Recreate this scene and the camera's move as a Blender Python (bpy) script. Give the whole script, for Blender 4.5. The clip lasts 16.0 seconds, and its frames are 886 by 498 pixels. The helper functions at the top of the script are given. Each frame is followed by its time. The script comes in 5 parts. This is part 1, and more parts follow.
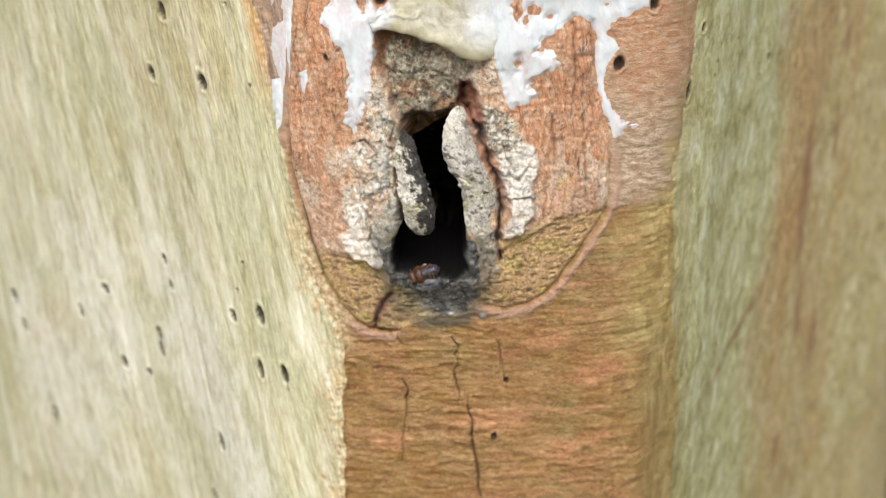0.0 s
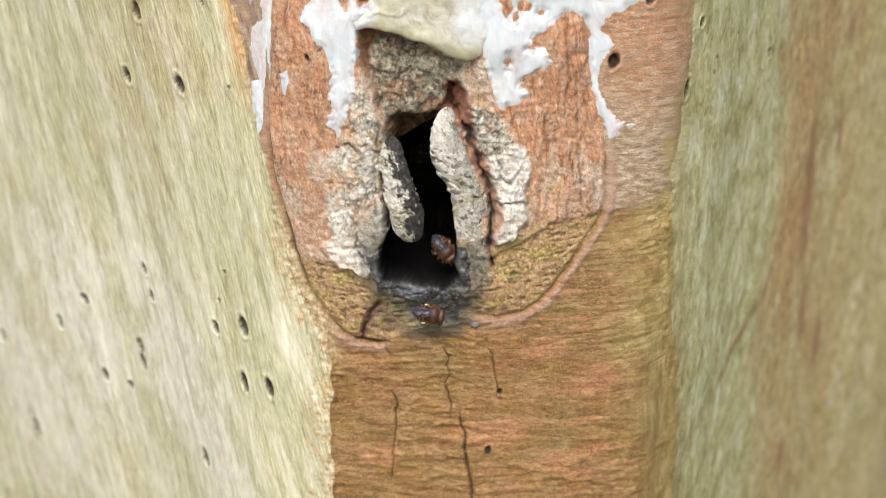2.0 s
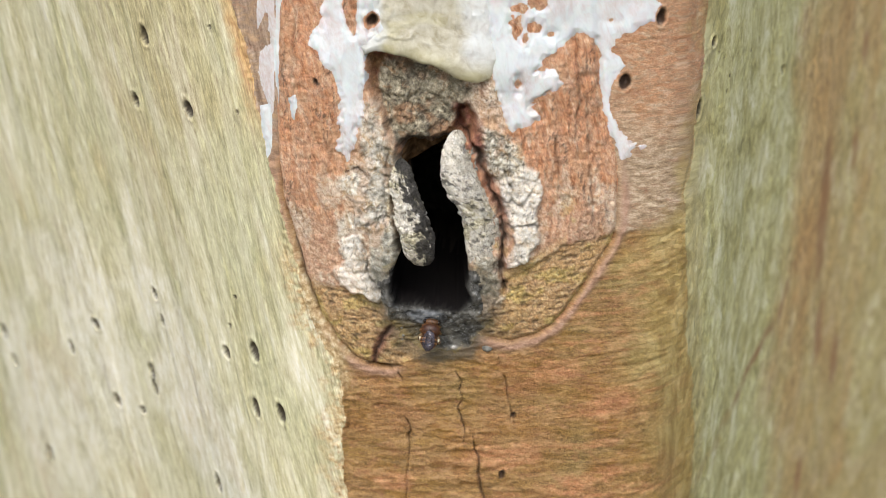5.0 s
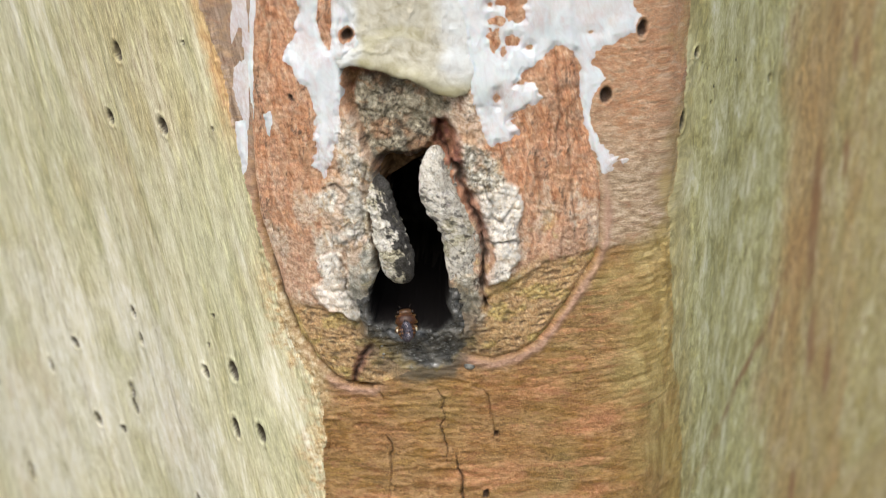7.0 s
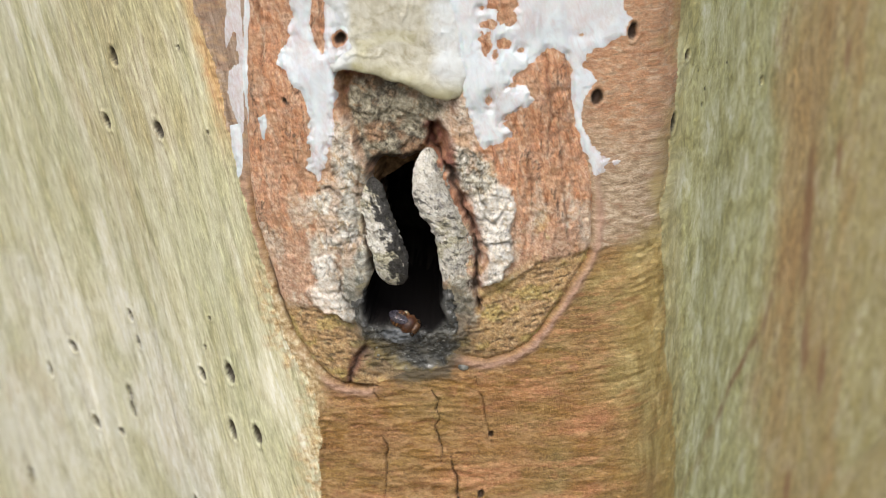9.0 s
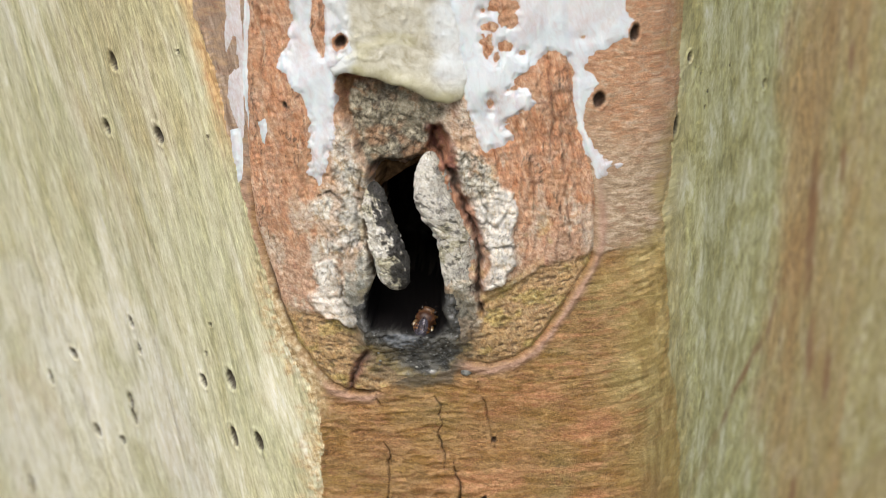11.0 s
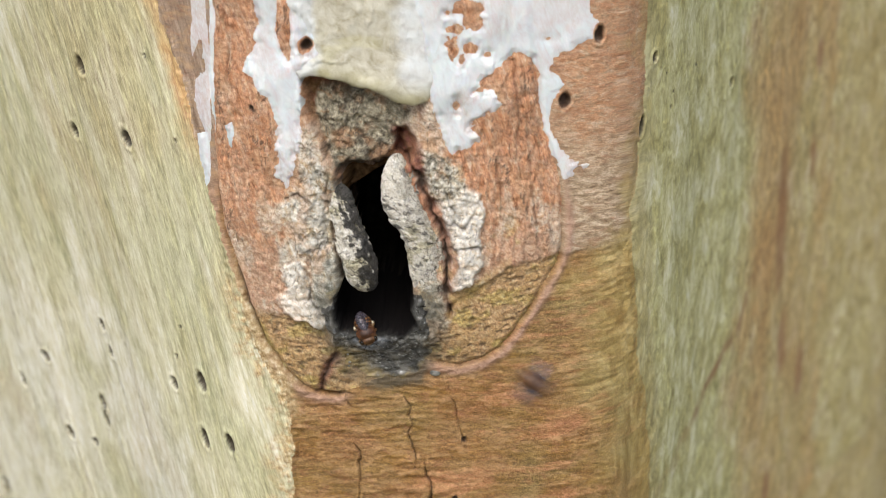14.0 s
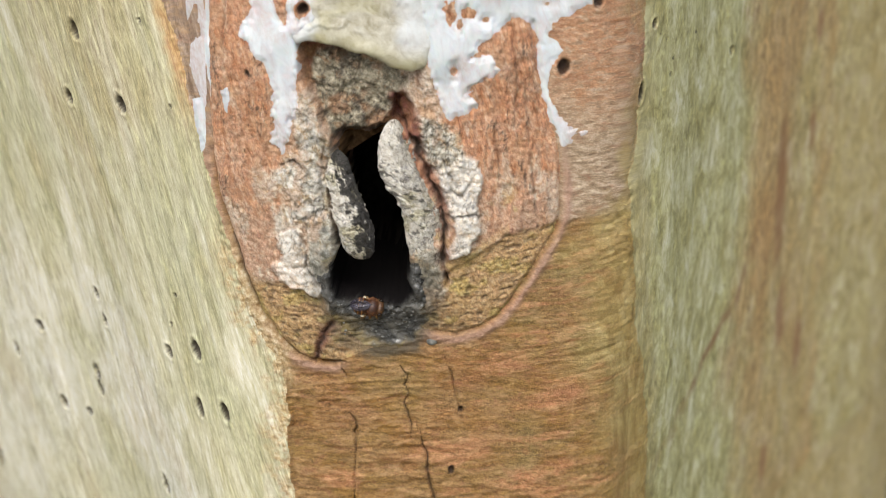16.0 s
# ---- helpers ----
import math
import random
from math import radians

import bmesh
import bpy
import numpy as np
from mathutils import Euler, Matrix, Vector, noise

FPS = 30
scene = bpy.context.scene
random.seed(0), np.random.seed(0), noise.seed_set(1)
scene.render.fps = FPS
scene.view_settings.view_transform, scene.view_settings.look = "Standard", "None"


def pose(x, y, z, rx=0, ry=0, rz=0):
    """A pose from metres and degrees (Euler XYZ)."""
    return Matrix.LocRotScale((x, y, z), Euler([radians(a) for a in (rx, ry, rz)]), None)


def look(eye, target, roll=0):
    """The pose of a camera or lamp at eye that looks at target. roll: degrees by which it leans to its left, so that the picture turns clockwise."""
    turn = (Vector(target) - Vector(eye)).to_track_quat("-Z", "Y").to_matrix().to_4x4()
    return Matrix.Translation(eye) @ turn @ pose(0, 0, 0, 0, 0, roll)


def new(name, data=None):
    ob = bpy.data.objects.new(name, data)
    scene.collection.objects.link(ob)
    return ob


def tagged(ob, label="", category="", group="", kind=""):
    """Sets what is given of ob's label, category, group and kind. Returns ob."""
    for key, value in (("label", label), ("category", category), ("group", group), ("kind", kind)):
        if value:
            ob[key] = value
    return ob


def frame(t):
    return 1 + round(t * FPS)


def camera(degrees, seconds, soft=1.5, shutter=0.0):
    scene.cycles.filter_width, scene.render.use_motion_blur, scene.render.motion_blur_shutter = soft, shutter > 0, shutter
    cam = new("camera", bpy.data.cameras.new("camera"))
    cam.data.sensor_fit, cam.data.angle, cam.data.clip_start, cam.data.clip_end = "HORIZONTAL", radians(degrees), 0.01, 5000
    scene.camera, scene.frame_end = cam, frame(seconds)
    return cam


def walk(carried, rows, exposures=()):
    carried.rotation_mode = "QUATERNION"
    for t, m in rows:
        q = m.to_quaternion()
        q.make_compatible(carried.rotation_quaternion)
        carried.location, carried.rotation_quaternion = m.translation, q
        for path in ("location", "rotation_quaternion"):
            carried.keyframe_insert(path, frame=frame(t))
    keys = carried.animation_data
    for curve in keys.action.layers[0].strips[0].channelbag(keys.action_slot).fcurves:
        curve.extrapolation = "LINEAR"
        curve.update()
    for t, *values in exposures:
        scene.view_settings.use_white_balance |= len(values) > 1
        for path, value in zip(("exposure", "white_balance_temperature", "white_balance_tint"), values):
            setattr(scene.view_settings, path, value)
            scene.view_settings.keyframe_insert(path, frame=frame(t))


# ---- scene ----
cam = camera(30.0, 16.0, soft=0.95, shutter=0.5)
cam.data.dof.use_dof, cam.data.dof.focus_distance, cam.data.dof.aperture_fstop = True, 0.369, 14.0
PATH = [
    (0, (-0.00933, -0.40816, 1.14043), (-0.00545, -0.03215, 1.00405), 1.768),
    (0.5, (-0.00723, -0.40580, 1.13966), (-0.00359, -0.02902, 1.00542), 1.569),
    (1, (-0.00753, -0.39892, 1.13868), (-0.00469, -0.02284, 1.00243), 1.635),
    (1.5, (-0.00633, -0.39466, 1.14006), (-0.00322, -0.01953, 1.00126), 1.449),
    (2, (-0.00659, -0.39167, 1.13810), (-0.00289, -0.01630, 0.99996), 1.170),
    (2.5, (-0.00454, -0.39001, 1.13927), (-0.00100, -0.01568, 0.99833), 1.075),
    (3, (-0.00287, -0.39649, 1.14175), (0.00016, -0.02113, 1.00355), 0.805),
    (3.5, (-0.00435, -0.39604, 1.14397), (-0.00544, -0.01975, 1.00830), 0.570),
    (4, (-0.00489, -0.39076, 1.14270), (-0.00641, -0.01433, 1.00741), 0.547),
    (4.2, (-0.00561, -0.38965, 1.14145), (-0.00579, -0.01356, 1.00525), 0.658),
    (6.5, (-0.00129, -0.38397, 1.13939), (-0.00386, -0.00755, 1.00411), -0.060),
    (7, (0.00042, -0.38002, 1.14184), (-0.00146, -0.00407, 1.00525), -0.190),
    (7.5, (-0.00037, -0.37503, 1.14265), (-0.00262, 0.00112, 1.00661), -0.301),
    (8, (-0.00094, -0.37727, 1.14136), (-0.00454, -0.00165, 1.00389), -0.253),
    (8.5, (0.00072, -0.38352, 1.14284), (-0.00225, -0.00706, 1.00766), -0.499),
    (9, (0.00258, -0.38344, 1.14152), (-0.00008, -0.00681, 1.00683), -0.441),
    (9.2, (0.00313, -0.38188, 1.14074), (0.00180, -0.00550, 1.00532), -0.429),
    (11.3, (0.00286, -0.38187, 1.13902), (-0.00081, -0.00415, 1.00743), -0.731),
    (11.5, (0.00258, -0.37952, 1.14097), (0.00032, -0.00314, 1.00558), -0.623),
    (12, (0.00332, -0.37530, 1.13930), (0.00252, 0.00119, 1.00418), -0.728),
    (12.5, (0.00340, -0.37260, 1.14074), (0.00280, 0.00359, 1.00480), -0.857),
    (13, (0.00431, -0.37518, 1.14044), (0.00292, 0.00100, 1.00447), -0.894),
    (13.5, (0.00734, -0.38091, 1.14184), (0.00705, -0.00424, 1.00724), -1.034),
    (14, (0.00707, -0.38220, 1.14163), (0.00682, -0.00532, 1.00759), -1.017),
    (14.5, (0.00761, -0.38078, 1.14089), (0.00707, -0.00403, 1.00653), -1.031),
    (15, (0.00607, -0.38130, 1.13909), (0.00608, -0.00590, 1.00100), -0.840),
    (15.5, (0.00680, -0.38276, 1.13682), (0.00794, -0.00757, 0.99815), -0.744),
    (16, (0.00681, -0.38031, 1.13804), (0.00744, -0.00508, 0.99947), -0.773),
]
EXPOSURE, KELVIN, TINT = 0.32, 6280, 9
walk(cam, [(t, look(eye, target, roll)) for t, eye, target, roll in PATH], [(0, EXPOSURE, KELVIN, TINT), (3.2, EXPOSURE, KELVIN, TINT), (4.1, EXPOSURE - 0.09, KELVIN, TINT), (6.3, EXPOSURE - 0.12, KELVIN, TINT), (9, EXPOSURE - 0.17, KELVIN, TINT), (16, EXPOSURE - 0.17, KELVIN, TINT)])


def make_world():
    world = bpy.data.worlds.new("overcast_sky")
    scene.world = world
    world.use_nodes = True
    nt = world.node_tree
    sky = nt.nodes.new("ShaderNodeTexSky")
    sky.sky_type = "NISHITA"
    sky.sun_disc = False
    sky.sun_elevation = radians(50)
    sky.sun_rotation = radians(193)
    sky.air_density, sky.dust_density = 1.0, 4.0
    back = nt.nodes["Background"]
    nt.links.new(sky.outputs[0], back.inputs[0])
    back.inputs[1].default_value = SKY
    lamp = bpy.data.lights.new("sun", "SUN")
    lamp.energy, lamp.angle, lamp.color = SUN, radians(40), (1.0, 0.95, 0.88)
    ob = new("sun", lamp)
    ob.matrix_world = look((-0.13, -0.56, 0.88), (0, 0, 0))


SKY, SUN = 0.15, 1.9
make_world()


# ---- numbers on a grid: noise, outlines, blends ----
def lattice(ix, iy, seed):
    h = ix.astype(np.int32).view(np.uint32) * np.uint32(374761393) + iy.astype(np.int32).view(np.uint32) * np.uint32(668265263) + np.uint32((seed * 1442695041) & 0xFFFFFFFF)
    h = (h ^ (h >> np.uint32(13))) * np.uint32(1274126177)
    h = (h ^ (h >> np.uint32(16))) * np.uint32(2246822519)
    return ((h ^ (h >> np.uint32(15))) & np.uint32(0xFFFFFF)) / float(0xFFFFFF)


def vnoise(x, y, seed=0):
    ix, iy = np.floor(x), np.floor(y)
    fx, fy = x - ix, y - iy
    fx, fy = fx * fx * fx * (fx * (fx * 6 - 15) + 10), fy * fy * fy * (fy * (fy * 6 - 15) + 10)
    a, b = lattice(ix, iy, seed), lattice(ix + 1, iy, seed)
    c, d = lattice(ix, iy + 1, seed), lattice(ix + 1, iy + 1, seed)
    return (a + (b - a) * fx) * (1 - fy) + (c + (d - c) * fx) * fy


def fbm(x, y, seed=0, octaves=4, gain=0.5):
    """Layered noise from -1 to 1; x and y in units of the largest lump."""
    total, amp, norm = 0.0, 1.0, 0.0
    for k in range(octaves):
        total = total + amp * (2 * vnoise(x * 2**k + 17.3 * k, y * 2**k - 9.1 * k, seed + k) - 1)
        norm += amp
        amp *= gain
    return total / norm


def cells(x, y, seed=0):
    """Distance to the nearest and the second nearest scattered point, and a random number of the nearest."""
    ix, iy = np.floor(x), np.floor(y)
    near, second, mark = np.full_like(x, 9.0), np.full_like(x, 9.0), np.zeros_like(x)
    for dx in (-1, 0, 1):
        for dy in (-1, 0, 1):
            cx, cy = ix + dx, iy + dy
            d = np.hypot(cx + lattice(cx, cy, seed) - x, cy + lattice(cx, cy, seed + 7) - y)
            second = np.minimum(second, np.maximum(d, near))
            mark = np.where(d < near, lattice(cx, cy, seed + 13), mark)
            near = np.minimum(near, d)
    return near, second, mark


def smooth(v):
    v = np.clip(v, 0, 1)
    return v * v * (3 - 2 * v)


def outline(x, y, pts):
    """Signed distance in millimetres to a closed outline; negative inside."""
    pts = np.array(pts, float)
    best, inside = np.full_like(x, 1e9), np.zeros(x.shape, bool)
    for (ax, ay), (bx, by) in zip(pts, np.roll(pts, -1, 0)):
        ex, ey = bx - ax, by - ay
        t = np.clip(((x - ax) * ex + (y - ay) * ey) / (ex * ex + ey * ey + 1e-9), 0, 1)
        best = np.minimum(best, (x - ax - t * ex) ** 2 + (y - ay - t * ey) ** 2)
        cross = (ay > y) != (by > y)
        inside ^= cross & (x < ex * (y - ay) / (ey if abs(ey) > 1e-9 else 1e-9) + ax)
    return np.where(inside, -1, 1) * np.sqrt(best)


def line(x, y, pts):
    """Distance to an open line, and how far along it, from 0 to 1."""
    best, along = np.full_like(x, 1e9), np.zeros_like(x)
    for k, ((ax, ay), (bx, by)) in enumerate(zip(pts[:-1], pts[1:])):
        ex, ey = bx - ax, by - ay
        t = np.clip(((x - ax) * ex + (y - ay) * ey) / (ex * ex + ey * ey), 0, 1)
        d = np.hypot(x - ax - t * ex, y - ay - t * ey)
        along = np.where(d < best, (k + t) / (len(pts) - 1), along)
        best = np.minimum(best, d)
    return best, along


# ---- materials ----
class Nodes:
    """A short hand for node materials. Surfaces carry a UV map in millimetres: across and along the grain."""

    def __init__(self, name):
        self.mat = bpy.data.materials.new(name)
        self.mat.use_nodes = True
        self.nt = self.mat.node_tree
        self.bsdf = self.nt.nodes["Principled BSDF"]
        self.uv = self.nt.nodes.new("ShaderNodeTexCoord").outputs["UV"]
        self.local = self.nt.nodes[-1].outputs["Object"]

    def put(self, socket, value):
        if isinstance(value, (int, float)):
            socket.default_value = value
        elif isinstance(value, tuple):
            socket.default_value = (*value, 1.0) if len(socket.default_value) == 4 and len(value) == 3 else value
        else:
            self.nt.links.new(value, socket)

    def vec(self, sx, sy, sz=1.0, source=None):
        m = self.nt.nodes.new("ShaderNodeMapping")
        self.nt.links.new(source or self.uv, m.inputs[0])
        m.inputs["Scale"].default_value = (sx, sy, sz)
        return m.outputs[0]

    def noise(self, vec, detail=5.0, rough=0.6, twist=0.0):
        n = self.nt.nodes.new("ShaderNodeTexNoise")
        self.nt.links.new(vec, n.inputs["Vector"])
        n.inputs["Scale"].default_value = 1.0
        n.inputs["Detail"].default_value = detail
        n.inputs["Roughness"].default_value = rough
        n.inputs["Distortion"].default_value = twist
        return n.outputs["Fac"]

    def voronoi(self, vec, feature="DISTANCE_TO_EDGE"):
        n = self.nt.nodes.new("ShaderNodeTexVoronoi")
        n.feature = feature
        self.nt.links.new(vec, n.inputs["Vector"])
        n.inputs["Scale"].default_value = 1.0
        return n.outputs["Distance"]

    def ramp(self, fac, stops):
        n = self.nt.nodes.new("ShaderNodeValToRGB")
        e = n.color_ramp.elements
        while len(e) < len(stops):
            e.new(0.5)
        for el, (p, c) in zip(e, stops):
            el.position, el.color = p, (*c, 1.0) if isinstance(c, tuple) else (c, c, c, 1.0)
        self.nt.links.new(fac, n.inputs[0])
        return n.outputs[0]

    def mix(self, fac, a, b, how="MIX"):
        n = self.nt.nodes.new("ShaderNodeMix")
        n.data_type, n.blend_type = "RGBA", how
        self.put(n.inputs[0], fac)
        self.put(n.inputs[6], a)
        self.put(n.inputs[7], b)
        return n.outputs[2]

    def calc(self, how, a, b):
        n = self.nt.nodes.new("ShaderNodeMath")
        n.operation, n.use_clamp = how, how != "SUBTRACT"
        self.put(n.inputs[0], a)
        self.put(n.inputs[1], b)
        return n.outputs[0]

    def attr(self, name):
        n = self.nt.nodes.new("ShaderNodeAttribute")
        n.attribute_name = name
        return n.outputs["Fac"]

    def bump(self, height, strength, distance=0.0005):
        n = self.nt.nodes.new("ShaderNodeBump")
        self.put(n.inputs["Strength"], strength)
        n.inputs["Distance"].default_value = distance
        self.nt.links.new(height, n.inputs["Height"])
        self.nt.links.new(n.outputs[0], self.bsdf.inputs["Normal"])

    def done(self, color, rough=0.7, **more):
        self.put(self.bsdf.inputs["Base Color"], color)
        self.put(self.bsdf.inputs["Roughness"], rough)
        for key, value in more.items():
            self.put(self.bsdf.inputs[key.replace("_", " ")], value)
        return self.mat


def bark_material():
    m = Nodes("pale_smooth_bark")
    streak = m.noise(m.vec(0.26, 0.032), 9, 0.70, 0.25)
    fine = m.noise(m.vec(1.5, 0.19), 8, 0.80, 0.25)
    patch = m.noise(m.vec(0.045, 0.022), 4, 0.55, 0.6)
    pale = m.ramp(streak, [(0.30, (0.32, 0.285, 0.14)), (0.43, (0.52, 0.49, 0.295)), (0.55, (0.67, 0.64, 0.445)), (0.70, (0.87, 0.84, 0.69))])
    moss = m.noise(m.vec(0.22, 0.11), 8, 0.72, 0.5)
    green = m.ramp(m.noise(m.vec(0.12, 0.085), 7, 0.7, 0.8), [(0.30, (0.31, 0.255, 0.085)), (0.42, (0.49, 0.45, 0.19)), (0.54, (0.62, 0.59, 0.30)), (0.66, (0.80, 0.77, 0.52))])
    brown = m.ramp(streak, [(0.28, (0.42, 0.245, 0.085)), (0.5, (0.51, 0.325, 0.135)), (0.72, (0.55, 0.40, 0.20))])
    color = m.mix(m.calc("MULTIPLY", m.ramp(patch, [(0.42, 0.0), (0.62, 1.0)]), 0.55), pale, (0.43, 0.43, 0.24))
    warm = m.noise(m.vec(0.03, 0.012), 3, 0.5, 1.0)
    color = m.mix(m.calc("MULTIPLY", m.ramp(warm, [(0.55, 0.0), (0.72, 1.0)]), 0.45), color, (0.50, 0.36, 0.18))
    color = m.mix(m.ramp(m.noise(m.vec(0.10, 0.012), 5, 0.6, 0.5), [(0.54, 0.0), (0.66, 0.6)]), color, (0.80, 0.77, 0.62))
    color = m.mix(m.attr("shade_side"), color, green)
    color = m.mix(m.attr("brown"), color, brown)
    crumb = m.ramp(m.noise(m.vec(0.9, 0.7), 6, 0.75), [(0.34, (0.24, 0.14, 0.05)), (0.45, (0.46, 0.32, 0.15)), (0.54, (0.62, 0.48, 0.27)), (0.64, (0.82, 0.73, 0.51))])
    color = m.mix(m.calc("MULTIPLY", m.attr("edge"), 0.85), color, m.ramp(moss, [(0.35, (0.23, 0.175, 0.055)), (0.5, (0.41, 0.345, 0.14)), (0.66, (0.60, 0.55, 0.30))]))
    color = m.mix(m.attr("tan"), color, crumb)
    color = m.mix(m.calc("MULTIPLY", m.attr("orange"), 0.9), color, m.ramp(streak, [(0.35, (0.52, 0.25, 0.085)), (0.6, (0.72, 0.40, 0.165))]))
    color = m.mix(m.calc("MULTIPLY", m.attr("ochre"), 0.5), color, m.ramp(fine, [(0.35, (0.34, 0.27, 0.11)), (0.6, (0.58, 0.50, 0.27))]))
    color = m.mix(m.calc("MULTIPLY", m.attr("pale_lit"), m.ramp(fine, [(0.36, 0.2), (0.62, 0.6)])), color, (0.87, 0.85, 0.75))
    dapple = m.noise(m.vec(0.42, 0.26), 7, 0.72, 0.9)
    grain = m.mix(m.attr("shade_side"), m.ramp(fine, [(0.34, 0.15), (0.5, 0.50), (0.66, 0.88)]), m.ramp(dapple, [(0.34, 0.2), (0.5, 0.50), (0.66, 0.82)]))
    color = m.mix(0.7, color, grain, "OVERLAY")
    color = m.mix(m.calc("MULTIPLY", m.attr("rust"), 0.9), color, (0.30, 0.125, 0.055))
    # Shade inside the beetle holes, put in as colour.
    color = m.mix(m.attr("shade_stain"), color, (0.030, 0.020, 0.011))
    m.bump(m.calc("ADD", fine, m.calc("MULTIPLY", streak, 0.8)), 0.55, 0.0004)
    return m.done(color, 0.62)


def wood_material():
    m = Nodes("exposed_brown_wood")
    rows = m.noise(m.vec(0.11, 0.42), 7, 0.68, 1.4)
    fine = m.noise(m.vec(0.85, 1.5), 7, 0.8, 0.8)
    patch = m.noise(m.vec(0.05, 0.09), 5, 0.6, 0.8)
    low = m.ramp(rows, [(0.30, (0.14, 0.069, 0.017)), (0.44, (0.245, 0.127, 0.029)), (0.56, (0.325, 0.177, 0.042)), (0.72, (0.46, 0.28, 0.088))])
    rusty = m.ramp(fine, [(0.3, (0.16, 0.075, 0.025)), (0.5, (0.30, 0.148, 0.052)), (0.7, (0.46, 0.26, 0.115))])
    olive = m.ramp(fine, [(0.3, (0.17, 0.115, 0.036)), (0.5, (0.275, 0.195, 0.068)), (0.7, (0.37, 0.28, 0.12))])
    color = m.mix(m.calc("MULTIPLY", m.ramp(patch, [(0.40, 0.0), (0.60, 1.0)]), 0.8), low, rusty)
    color = m.mix(m.attr("olive"), color, olive)
    color = m.mix(0.52, color, m.ramp(fine, [(0.34, 0.10), (0.5, 0.47), (0.66, 0.92)]), "OVERLAY")
    grey = m.ramp(m.noise(m.vec(0.35, 0.9), 6, 0.7, 0.3), [(0.33, (0.23, 0.15, 0.085)), (0.48, (0.44, 0.32, 0.20)), (0.62, (0.66, 0.53, 0.38))])
    color = m.mix(m.attr("upper"), color, grey)
    color = m.mix(m.attr("strip"), color, m.ramp(m.noise(m.vec(0.9, 0.12), 6, 0.7, 0.3), [(0.34, (0.21, 0.135, 0.085)), (0.5, (0.34, 0.24, 0.165)), (0.64, (0.48, 0.37, 0.28))]))
    peach = m.ramp(fine, [(0.32, (0.27, 0.105, 0.045)), (0.48, (0.52, 0.235, 0.10)), (0.66, (0.72, 0.42, 0.24))])
    spots = m.noise(m.vec(0.35, 0.75), 7, 0.75, 0.8)
    color = m.mix(m.calc("MULTIPLY", m.attr("orange"), m.ramp(spots, [(0.40, 0.2), (0.55, 1.0)])), color, peach)
    color = m.mix(m.ramp(spots, [(0.30, 0.5), (0.37, 0.0)]), color, (0.085, 0.048, 0.02))
    crisp = m.noise(m.vec(2.0, 3.4), 4, 0.7, 0.8)
    color = m.mix(0.35, color, m.ramp(crisp, [(0.34, 0.12), (0.5, 0.5), (0.66, 0.9)]), "OVERLAY")
    rouge = m.noise(m.vec(0.16, 0.34), 6, 0.72, 1.2)
    color = m.mix(m.ramp(rouge, [(0.52, 0.0), (0.64, 0.5)]), color, m.ramp(fine, [(0.35, (0.24, 0.09, 0.04)), (0.65, (0.50, 0.24, 0.13))]))
    # Pale specks painted as glints.
    color = m.mix(m.ramp(crisp, [(0.66, 0.0), (0.74, 0.45)]), color, (0.62, 0.48, 0.33))
    # Raised rows painted paler, as if they catch light.
    color = m.mix(m.calc("MULTIPLY", m.attr("crest"), m.ramp(spots, [(0.42, 0.1), (0.6, 0.5)])), color, (0.62, 0.40, 0.19))
    color = m.mix(m.attr("pink"), color, m.ramp(fine, [(0.32, (0.29, 0.15, 0.095)), (0.52, (0.48, 0.30, 0.21)), (0.7, (0.62, 0.46, 0.36))]))
    moss = m.noise(m.vec(0.22, 0.11), 8, 0.72, 0.5)
    color = m.mix(m.attr("fringe"), color, m.mix(0.3, m.ramp(moss, [(0.35, (0.27, 0.185, 0.05)), (0.5, (0.46, 0.35, 0.12)), (0.66, (0.66, 0.55, 0.25))]), m.ramp(fine, [(0.34, 0.1), (0.5, 0.46), (0.66, 0.88)]), "OVERLAY"))
    crumb = m.ramp(m.noise(m.vec(0.9, 0.7), 6, 0.75), [(0.34, (0.24, 0.14, 0.05)), (0.45, (0.46, 0.32, 0.15)), (0.54, (0.62, 0.48, 0.27)), (0.64, (0.82, 0.73, 0.51))])
    color = m.mix(m.attr("tan"), color, crumb)
    color = m.mix(m.calc("MULTIPLY", m.attr("stain"), 0.85), color, (0.085, 0.075, 0.05))
    color = m.mix(m.attr("shade_stain"), color, (0.035, 0.018, 0.010))
    m.bump(m.calc("ADD", m.calc("MULTIPLY", rows, 0.35), m.calc("ADD", m.calc("MULTIPLY", fine, 0.35), m.calc("MULTIPLY", crisp, 0.3))), 0.85, 0.0009)
    return m.done(color, m.ramp(fine, [(0.35, 0.30), (0.65, 0.50)]))


